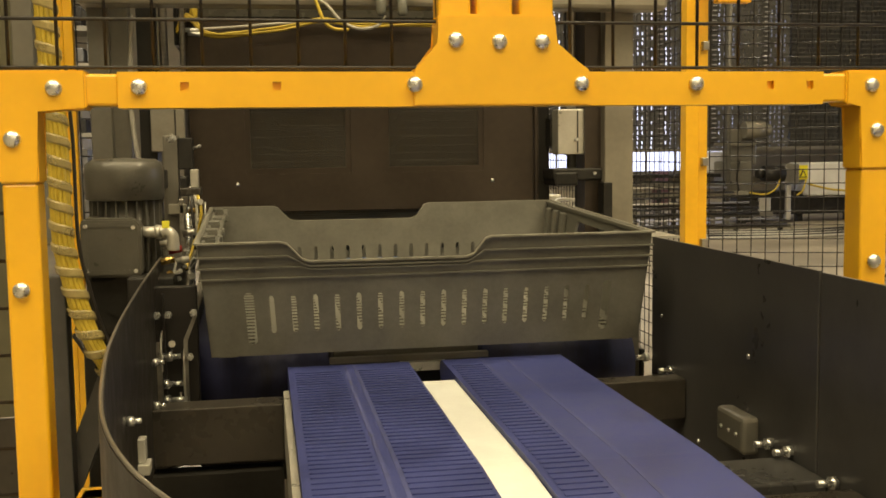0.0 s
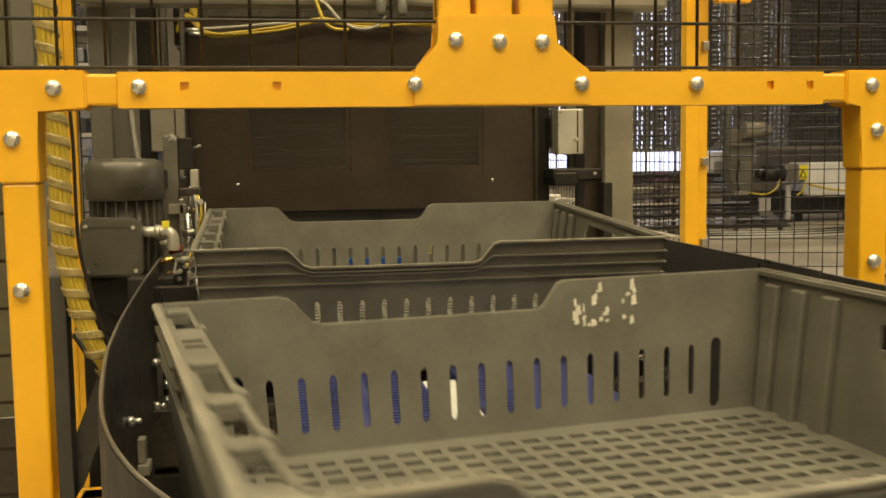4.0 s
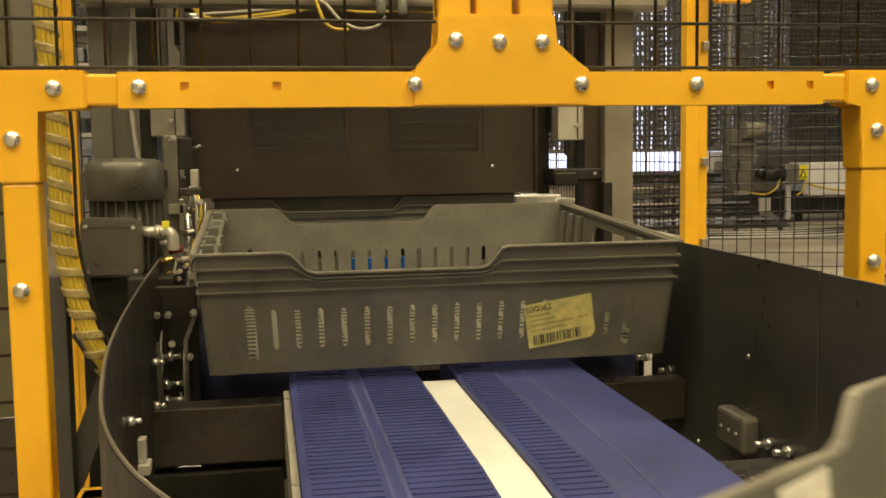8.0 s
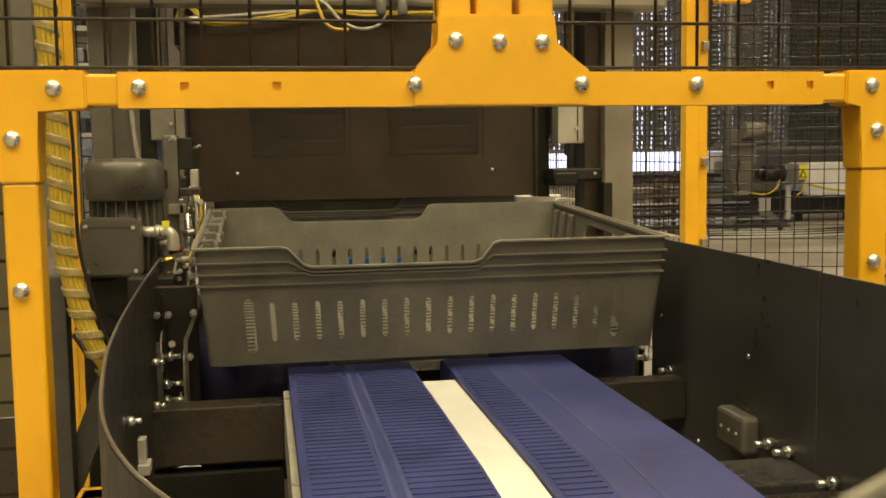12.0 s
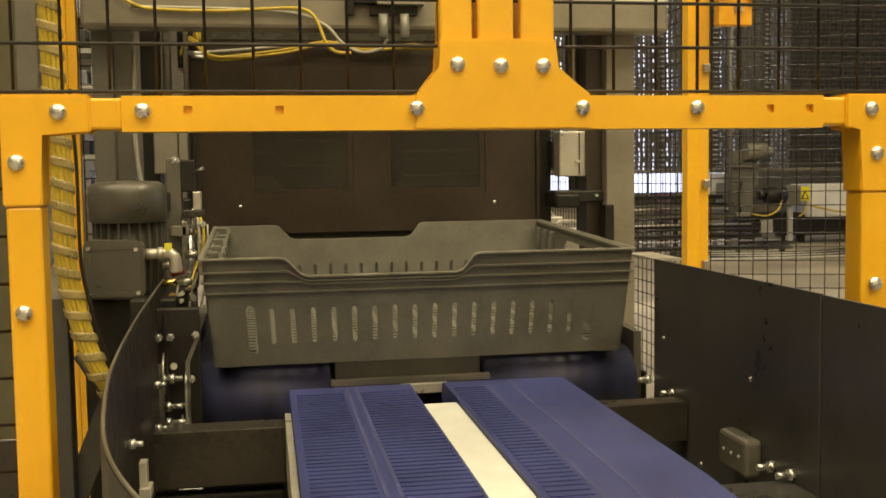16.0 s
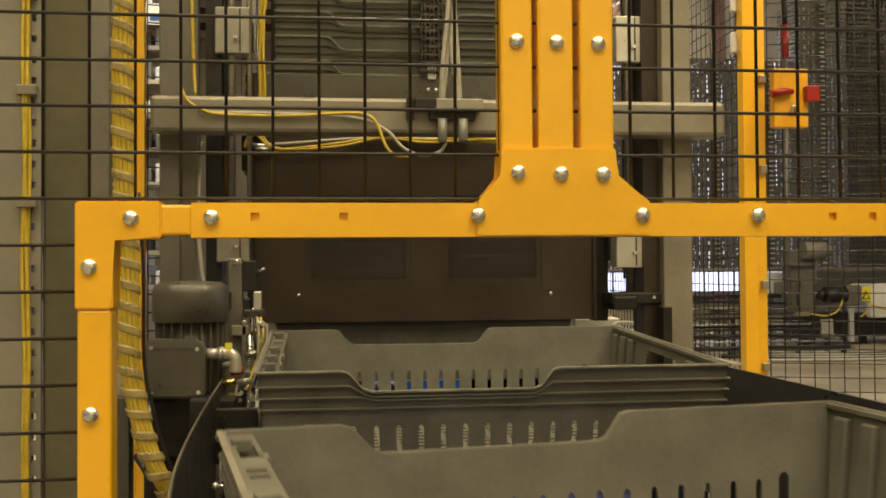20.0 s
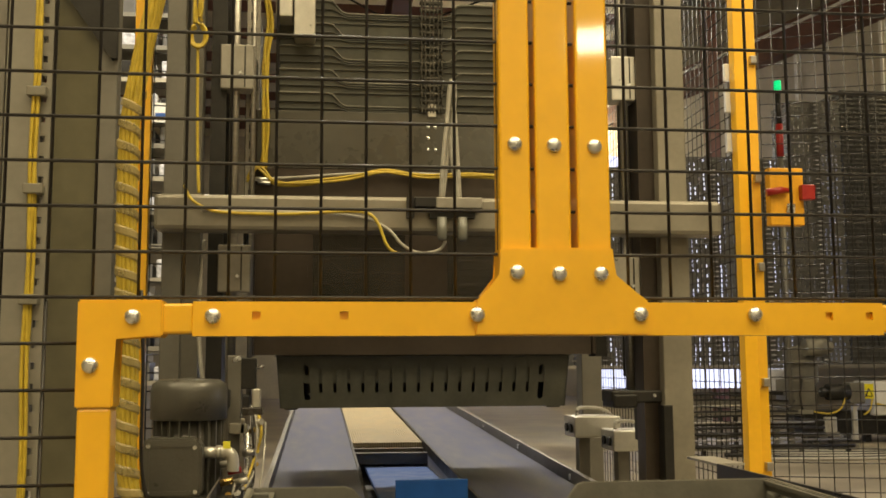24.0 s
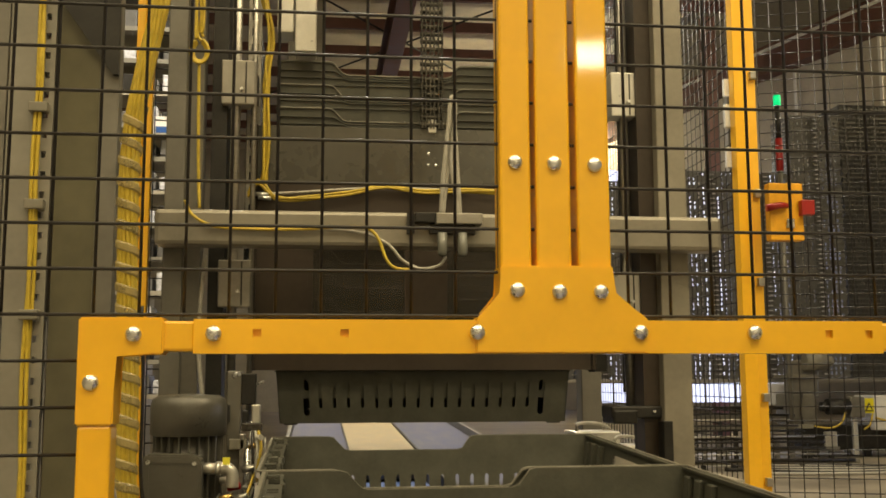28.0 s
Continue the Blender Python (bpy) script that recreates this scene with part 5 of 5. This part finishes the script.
for x0, y0, w, h in ((-6.0, 10.0, 1.2, 2.4), (-3.4, 12.0, 1.5, 2.0), (11.0, 15.0, 2.0, 3.0)):
    cab = thing("control_cabinet", "grey steel control cabinet standing on the hall floor", "cabinet", "control cabinets")
    bm = BM()
    box(bm, x0, x0 + w, y0, y0 + 0.6, FLOOR, FLOOR + h, 0.02)
    part("body", bm, TRAY, cab)
    bm = BM()
    box(bm, x0 + 0.04, x0 + w - 0.04, y0 - 0.02, y0 - 0.002, FLOOR + 0.08, FLOOR + h - 0.06, 0.008)
    part("door", bm, TRAY, cab)

# glowing panel stands in for the bright daylight band behind the machine
dock = thing("daylight_panel", "glowing panel standing in for daylight at a dock door", "dock door", kind="structure")
bm = BM()
box(bm, -1.0, 8.0, 33.9, 33.95, 0.0, 1.05)
part("opening", bm, DAYLIGHT, dock)
# second glowing panel, added out of view behind the unseen daylight lamp
dock = thing("daylight_panel", "glowing panel standing in for daylight at a dock door", "dock door", kind="structure")
bm = BM()
box(bm, 25.9, 25.95, 5.5, 10.5, FLOOR, 3.4)
part("opening", bm, DAYLIGHT, dock)
# low white conveyor guards seen below the machine
for b in ((0.745, 0.875, 2.75, 2.87, 0.182, 0.24), (0.81, 0.93, 2.6, 2.72, 0.156, 0.21)):
    bx = thing("junction_box", "pale grey junction box on a bracket beside the conveyor", "junction box", "junction boxes")
    bm = BM()
    box(bm, *b, 0.004)
    part("housing", bm, ALU, bx)
    for k in range(2):
        bm = BM()
        disc(bm, (b[0], b[2] + 0.03 + 0.05 * k, b[4] + 0.025), (-1, 0, 0), 0.012, 0.006, 12)
        part("socket", bm, DARK, bx)
    bm = BM()
    box(bm, b[0] + 0.02, b[0] + 0.05, b[2] + 0.03, b[2] + 0.07, FLOOR, b[4])
    part("bracket_post", bm, GREY, bx)
    bm = BM()
    tube(bm, curve_points([(b[0] + 0.02, b[2] + 0.05, b[5]), (b[0] + 0.03, b[2] + 0.06, b[5] + 0.02), (b[1] - 0.02, b[2] + 0.08, b[5] + 0.012), (b[1] + 0.08, b[2] + 0.3, b[5] - 0.05)], 5), 0.005, 8)
    part("cable", bm, CABLE_GREY, bx)

# ---- rear fence with gate ----
def mesh_plane(parent, p, q, z0, z1, step=0.0508, r=0.0021):
    p, q = Vector((*p, 0)), Vector((*q, 0))
    n = int((q - p).length / step)
    for k in range(n + 1):
        a = p.lerp(q, k * step / (q - p).length)
        bm = BM()
        tube(bm, [(a.x, a.y, z0), (a.x, a.y, z1)], r, 5)
        part("wire", bm, WIRE, parent)
    for k in range(int((z1 - z0) / step) + 1):
        bm = BM()
        tube(bm, [(p.x, p.y, z0 + k * step), (q.x, q.y, z0 + k * step)], r, 5)
        part("wire", bm, WIRE, parent)


rear = thing("rear_fence", "yellow rear safety fence post with black wire mesh", "safety fence")
bm = BM()
box(bm, 1.592, 1.642, 3.58, 3.63, FLOOR, 2.6, 0.003)
part("post", bm, YELLOW, rear)
mesh_plane(rear, (1.615, 3.64), (1.615, 6.1), FLOOR + 0.1, 2.5)
gate = thing("fence_gate", "yellow framed mesh gate with hinges in the rear fence", "gate")
G0, G1 = Vector((1.646, 3.60, 0)), Vector((2.75, 3.22, 0))
gd = (G1 - G0).normalized()
for k, wdt in ((0.0, 0.034), (1.08, 0.034)):
    bm = BM()
    c = G0 + gd * k
    prism(bm, [(0, -0.017), (wdt, -0.017), (wdt, 0.017), (0, 0.017)], lambda u, v, w: (c + gd * u + Vector((-gd.y, gd.x, 0)) * v) + Vector((0, 0, w)), FLOOR + 0.06, 2.5)
    part("stile", bm, YELLOW, gate)
a = G0 + gd * 0.045
b = G0 + gd * 1.07
mesh_plane(gate, (a.x, a.y), (b.x, b.y), FLOOR + 0.12, 2.45)
for z in (0.30, 0.72, 1.05, 1.5, 0.0):
    bm = BM()
    box(bm, 1.648, 1.672, 3.555, 3.578, z, z + 0.03, 0.003)
    part("hinge", bm, STEEL, gate, "bright steel hinge")
lock = thing("gate_switch", "orange safety switch box with a red handle on the gate", "safety switch")
bm = BM()
box(bm, 1.657, 1.785, 3.46, 3.50, 0.875, 1.085, 0.004)
part("box", bm, material("orange_plastic", (0.7, 0.34, 0.012), 0.4), lock)
bm = BM()
tube(bm, [(1.64, 3.45, 0.99), (1.69, 3.44, 1.0), (1.72, 3.45, 1.0)], [0.014, 0.012, 0.01], 10)
part("handle", bm, RED, lock, "red plastic handle")
bm = BM()
box(bm, 1.765, 1.815, 3.43, 3.46, 0.965, 1.02, 0.004)
part("red_block", bm, RED, lock)
bm = BM()
tube(bm, [(1.72, 3.455, 0.92), (1.72, 3.45, 0.95), (1.74, 3.45, 0.95), (1.74, 3.455, 0.92)], 0.006, 8)
part("latch_loop", bm, ZINC, lock)
beacon = thing("signal_beacon", "stack light on a pole with a lit green lamp", "signal light")
for z0, z1, r, m in ((FLOOR, 3.0, 0.03, GREY), (3.0, 3.42, 0.045, RED), (3.42, 3.85, 0.035, DARK), (3.85, 3.98, 0.045, GREEN_LAMP)):
    bm = BM()
    tube(bm, [(5.83, 12.2, z0), (5.83, 12.2, z1)], r, 14)
    part("lamp" if m is GREEN_LAMP else "segment", bm, m, beacon)
for z0, z1 in ((1.452, 1.519), (1.33, 1.42), (1.176, 1.253)):
    bm = BM()
    box(bm, 1.574, 1.6145, 3.6305, 3.65, z0, z1, 0.003)
    tagged(part("reflector_plate", bm, WHITE), "small white reflector plate fixed to the yellow post", "reflector", "reflector plates")
# rear left fence
left_rear = thing("rear_fence", "yellow fence post with mesh beyond the motor", "safety fence")
for x0, x1 in ((-0.476, -0.4525), (-0.452, -0.427)):
    bm = BM()
    box(bm, x0, x1, 2.9, 2.93, FLOOR, 2.4, 0.002)
    part("post", bm, YELLOW, left_rear)
mesh_plane(left_rear, (-0.424, 2.93), (-0.30, 2.96), FLOOR + 0.1, 2.3)
rack = thing("storage_rack", "pale metal storage rack with grey bins beyond the fence", "rack")
for x in (-1.62, -1.0):
    bm = BM()
    box(bm, x, x + 0.05, 8.0, 8.05, FLOOR, 3.6)
    part("upright", bm, STEEL, rack)
for n in range(13):
    z = 0.25 + 0.26 * n
    bm = BM()
    box(bm, -1.57, -1.0, 7.99, 8.4, z, z + 0.035)
    part("shelf_board", bm, TRAY if n % 3 else STEEL, rack)
    for k in range(3):
        bm = BM()
        box(bm, -1.55 + 0.18 * k, -1.40 + 0.18 * k, 8.02, 8.3, z + 0.0355, z + 0.14 + 0.04 * ((n + k) % 2), 0.01)
        part("bin", bm, (DARK, STACK, FLECK)[(n * 2 + k) % 3], rack)
bm = BM()
box(bm, -1.26, -1.08, 7.97, 7.985, 2.26, 2.42)
board = part("notice_board", bm, PAPER, rack, "white notice with a blue mark")
bm = BM()
box(bm, -1.22, -1.12, 7.966, 7.9695, 2.29, 2.34)
part("blue_mark", bm, BLUE, board)

# belt that takes the crates away
away = thing("takeaway_conveyor", "long blue belt conveyor that carries the crates off", "conveyor")
bm = BM()
box(bm, 0.6, 10.3, -0.33, 0.29, -0.03, 0.03, 0.01)
part("belt", bm, BELT, away)
for x in (0.9, 3.9, 6.9, 9.9):
    for y in (-0.3, 0.22):
        bm = BM()
        box(bm, x, x + 0.05, y, y + 0.05, FLOOR, -0.03)
        part("leg", bm, BLACK, away)

# ---- the moving things ----
LIFT = [(0, -.175), (.1, -.170), (.3, -.137), (.4, -.125), (.7, 0), (1.25, 0), (1.5, -.09), (1.7, -.15), (1.9, -.175), (2.1, -.172), (2.3, -.137), (2.4, -.11), (2.65, 0), (3.25, 0), (3.5, -.09), (3.7, -.15), (3.9, -.175), (4.1, -.172), (4.3, -.137), (4.65, 0), (5.2, 0), (5.5, -.105), (5.8, -.175), (6.05, -.172), (6.25, -.137), (6.7, 0), (7.2, 0), (7.4, -.07), (7.6, -.165), (7.8, -.175), (8.0, -.142), (8.2, -.128), (8.6, 0), (9.2, 0), (9.5, -.13), (9.8, -.175), (10.0, -.145), (10.2, -.12), (10.65, 0), (11.1, 0), (11.4, -.12), (11.7, -.172), (11.9, -.165), (12.1, -.135), (12.25, -.12), (12.5, 0), (13.2, 0), (13.7, -.15), (14.2, -.15), (14.5, -.125), (14.85, 0), (15.5, 0), (15.9, -.17), (16.1, -.175), (16.5, -.137), (16.85, 0), (17.5, 0), (17.8, -.1), (18.0, -.165), (18.2, -.16), (18.5, -.13), (18.9, 0), (19.5, 0), (19.7, -.05), (19.95, -.15), (20.5, -.142), (20.9, 0), (24.1, 0), (24.3, -.05), (24.5, -.137), (25.1, -.137), (25.3, -.06), (25.5, 0), (26.2, 0), (26.4, -.1), (26.55, -.17), (26.8, -.17), (27.0, -.14), (27.1, -.13), (27.4, 0), (28, 0)]
# places along the belt: x, y, z, turn, tilt
LANE = [(2.1, -0.02, 0.033, 88, 0), (1.3, 0.02, 0.033, 80, 0), (0.9, 0.05, 0.033, 62, 0), (0.68, 0.10, 0.033, 47, 0), (0.56, 0.18, 0.033, 38, 0), (0.5, 0.26, 0.033, 32, 0), (0.463, 0.385, 0.033, 29, 0), (0.435, 0.53, 0.033, 21, 0), (0.375, 0.64, 0.033, 18.5, 0), (0.366, 0.775, 0.031, 12.5, 0.8), (0.338, 0.865, 0.027, 5.5, 1.5), (0.335, 0.95, 0.027, 3.0, 1.6), (0.324, 1.06, 0.032, 0.8, 1.4), (0.325, 1.23, 0.036, 0.2, 1.4), (0.330, 1.49, 0.049, 1.2, 2.6), (0.322, 1.62, 0.057, 1.2, 3.1), (0.320, 1.70, 0.060, 0.6, 3.3), (0.316, 1.75, 0.0615, 0.3, 2.8), (0.316, 1.84, 0.0645, 0.4, 2.4), (0.308, 2.2, 0.072, 0, 2.0), (0.304, 2.71, 0.09, 0, 2.0)]
LANE_Y = [p[1] for p in LANE]
# the last stretch, in seconds after a crate passes y = 1.25
LEAVE = ((0.0, 1.25), (0.25, 1.05), (0.5, 0.862), (0.65, 0.765), (0.8, 0.64), (1.0, 0.53), (1.2, 0.37), (1.3, 0.295), (1.4, 0.245), (1.55, 0.19), (1.75, 0.13), (2.0, 0.07), (2.3, 0.03), (2.8, -0.02))
# drop to the belt, run along the belt, time past y = 1.25, label
RUNS = [
    (None, ((0, 1.845), (.3, 1.805), (.5, 1.735), (.7, 1.695), (1.0, 1.63), (1.1, 1.6), (1.2, 1.52), (1.3, 1.42), (1.4, 1.32)), 1.5),
    (0.0, ((.75, 2.71), (1.4, 1.995), (2.0, 1.695), (2.3, 1.64), (2.7, 1.55), (3.0, 1.48), (3.2, 1.36)), 3.43),
    (1.9, ((2.65, 2.71), (3.0, 2.195), (3.4, 1.945), (4.2, 1.745), (5.2, 1.55), (5.4, 1.4), (5.5, 1.31)), 5.6),
    (3.9, ((4.7, 2.71), (5.3, 2.145), (5.7, 1.945), (6.2, 1.855), (6.4, 1.785), (6.6, 1.735), (6.7, 1.695), (6.8, 1.6), (6.9, 1.4)), 7.0),
    (5.8, ((6.7, 2.71), (7.2, 2.045), (7.4, 1.895), (7.6, 1.825), (7.8, 1.795), (8.2, 1.685), (8.6, 1.62), (9.0, 1.52), (9.2, 1.43), (9.4, 1.28)), 9.48),
    (7.8, ((8.65, 2.71), (9.2, 2.065), (9.5, 1.975), (10.0, 1.875), (10.3, 1.785), (10.6, 1.735), (10.7, 1.64), (10.8, 1.42)), 10.9),
    (9.8, ((10.6, 2.71), (11.0, 2.135), (11.4, 1.925), (11.8, 1.845), (12.2, 1.735), (12.5, 1.675), (12.9, 1.59), (13.2, 1.35)), 13.35),
    (11.8, ((15.02, 2.71), (15.2, 2.565), (15.4, 2.335), (15.6, 2.065), (15.8, 1.985), (16.2, 1.875), (16.6, 1.765), (17.0, 1.665), (17.4, 1.59), (17.6, 1.43)), 17.83),
    (16.1, ((16.95, 2.71), (17.5, 2.145), (17.9, 1.945), (18.5, 1.805), (18.8, 1.725), (19.0, 1.695), (19.2, 1.59)), 19.42),
    (18.2, ((18.95, 2.71), (19.5, 2.095), (20.0, 1.79), (20.4, 1.725), (20.8, 1.63), (21.2, 1.55), (21.5, 1.44)), 21.8),
    (20.2, ((20.95, 2.71), (21.5, 2.045), (22.4, 1.965), (23.4, 1.895), (23.6, 1.785), (23.7, 1.49)), 23.8),
    (24.5, ((25.2, 2.71), (25.6, 2.465), (25.8, 2.305), (26.0, 2.035), (26.5, 1.83), (27.0, 1.715), (27.5, 1.58), (28.0, 1.4)), None),
    (26.6, ((27.3, 2.71), (27.8, 2.195), (28.0, 2.005)), None),
]
# crates that shoot over the edge, and the tip that they take there
FAST = {3, 5}
FAST_LEAVE = ((0.0, 1.24), (0.1, 1.05), (0.2, 0.965), (0.4, 0.68), (0.5, 0.61), (0.6, 0.52), (0.7, 0.46), (0.8, 0.37), (0.9, 0.31), (1.0, 0.265), (1.15, 0.20), (1.35, 0.13), (1.6, 0.07), (1.9, 0.03), (2.4, -0.02))
TIP = pose(0.335, 1.238, 0.051, 4.4, 0, 0.6)
HELD, NEST, REST = 0.281, 0.058, 0.09


def lane_pose(y):
    x, yy, z, turn, tilt = (float(np.interp(y, LANE_Y, [p[k] for p in LANE])) for k in range(5))
    return pose(x, yy + (0.01 if yy > 1.3 else -0.01 + 0.02 * max(0, (yy - 1.0) / 0.3)), z, tilt, 0, turn)


def stack_rows(drops, till):
    """Rows of a crate that waits in the stack; drops are the times at which a crate below it is let go."""
    rows = []
    for t, off in LIFT:
        if t > till:
            break
        above = sum(1 for d in drops if d > t + 0.01)
        z = HELD + off + NEST * above
        rows.append((t, pose(0.304, 2.722, max(z, REST), 2.0 if z < REST + 0.02 else 0)))
    return rows


def motions():
    walk(carr, [(t, pose(0, 0, off)) for t, off in LIFT])
    drops = [r[0] for r in RUNS if r[0] is not None]
    for n, (drop, run, past) in enumerate(RUNS):
        c = CRATES[n]
        rows = []
        if drop is not None:
            before = [d for d in drops if d < drop]
            rows = [r for r in stack_rows(before, drop - 0.12)]
            if not rows:
                rows = [(0, pose(0.304, 2.722, REST, 2))]
            rows.append((max(drop, rows[-1][0] + 0.1), pose(0.304, 2.722, REST, 2)))
        rows += [(t, lane_pose(y)) for t, y in run]
        if past is not None:
            rows += [(past + t, TIP if n in FAST and t == 0 else lane_pose(y)) for t, y in (FAST_LEAVE if n in FAST else LEAVE) if past + t < 27.9]
            t_end, x_end = rows[-1][0], 2.1 + 0.75 * (10 - n)
            if n < 10 and t_end < 26:
                rows.append((min(27.9, t_end + (x_end - 2.1) / 0.55), pose(x_end, -0.02, 0.033, 0, 0, 88)))
        if rows[-1][0] < 28:
            rows.append((28, rows[-1][1].copy()))
        walk(c, rows)
    for k, c in enumerate(STACKED):
        rows = []
        for t, m in stack_rows(drops, 28):
            rows.append((t, Matrix.Translation((0, 0, NEST * k)) @ m))
        walk(c, rows)


CRATES = []
for n in range(len(RUNS)):
    if n == 1:
        c = crate("dark grey plastic crate with a torn yellowed paper label")
        m = on_front(-0.237, 0.068)
        flat("torn_label", [(-0.042, -0.034), (-0.02, -0.036), (0.042, -0.03), (0.046, 0.0), (0.043, 0.034), (0.03, 0.041), (0.005, 0.035), (-0.035, 0.032), (-0.045, 0.01)], LABEL_TORN, c, m, "torn yellowed paper label")
        flat("torn_spot", [(-0.012, -0.025), (-0.006, -0.028), (0.0, 0.0), (-0.004, 0.03), (-0.012, 0.028), (-0.009, 0.0)], INK, c, m, "dark bare patch", 0.0009)
        flat("torn_spot", [(0.022, -0.026), (0.028, -0.024), (0.03, 0.01), (0.026, 0.028), (0.021, 0.012)], INK, c, m, "dark bare patch", 0.0009)
        rnd = random.Random(4)
        for k in range(26):
            u, v = 0.095 + 0.085 * rnd.random(), CH - 0.058 + 0.045 * rnd.random()
            w_, h_ = 0.002 + 0.006 * rnd.random(), 0.003 + 0.012 * rnd.random()
            bm = BM()
            y = half_d(v) - TH - 0.0008
            prism(bm, [(u, v), (u + w_, v + 0.002), (u + w_ * 0.8, v + h_), (u + 0.1 * w_, v + h_ * 0.8)], lambda p, q, w: (p, y + 0.101 * (q - v) - w, q), 0.0, 0.0004)
            part("label_scrap", bm, PAPER, c)
    elif n == 4:
        c = crate("dark grey plastic crate with a yellow barcode label")
        m = on_front(0.174, 0.059) @ pose(0, 0, 0, 0, 0, 9) @ Matrix.Scale(1.07, 4)
        flat("paper_label", [(-0.048, -0.032), (0.043, -0.032), (0.05, -0.024), (0.05, 0.032), (-0.046, 0.032), (-0.048, 0.02)], LABEL, c, m, "yellow paper label with a barcode")
        rnd = random.Random(9)
        u = -0.04
        while u < 0.03:
            w_ = 0.0008 + 0.0022 * rnd.random()
            flat("barcode_bar", [(u, -0.028), (u + w_, -0.028), (u + w_, -0.014), (u, -0.014)], INK, c, m, "", 0.0009)
            u += w_ + 0.0009 + 0.0016 * rnd.random()
        for v, a, b in ((0.0, -0.042, 0.02), (0.007, -0.042, -0.005), (-0.008, -0.042, 0.01), (0.0, 0.028, 0.043), (0.014, -0.042, -0.012)):
            flat("text_bar", [(a, v), (b, v), (b, v + 0.0013), (a, v + 0.0013)], FAINT_INK, c, m, "", 0.0009)
        txt = bpy.data.curves.new("label_text", "FONT")
        txt.body, txt.size, txt.extrude = "S00062", 0.0125, 0.0002
        txt.materials.append(INK)
        to = new("label_text", txt)
        to.parent = c
        to.matrix_local = m @ pose(-0.046, 0.0205, 0.0008)
    elif n == 3:
        c = crate("dark grey plastic crate with white paper scraps on its rim")
        for u0, u1, v0, v1 in ((-0.016, 0.037, CH - 0.061, CH - 0.034), (-0.11, -0.072, CH - 0.047, CH - 0.036)):
            bm = BM()
            y = half_d(v0) - TH - 0.0008
            prism(bm, [(u0, v0), (u1, v0 + 0.003), (u1 - 0.001, v1), (u0 - 0.001, v1 - 0.003)], lambda p, q, w: (p, y + 0.101 * (q - v0) - w, q), 0.0, 0.0005)
            part("paper_scrap", bm, PAPER, c, "torn white paper scrap")
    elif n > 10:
        c = crate("darkened green-grey plastic crate with slotted sides on the belt", plastic=CRATE_DARKENED)
    else:
        c = crate()
    CRATES.append(c)
# stacked crates carry the machine's shade in their darker colour
STACKED = [crate("dark grey plastic crate nested in the stack inside the machine", "stacked crates", CRATE_DARKENED) for k in range(13)]
motions()
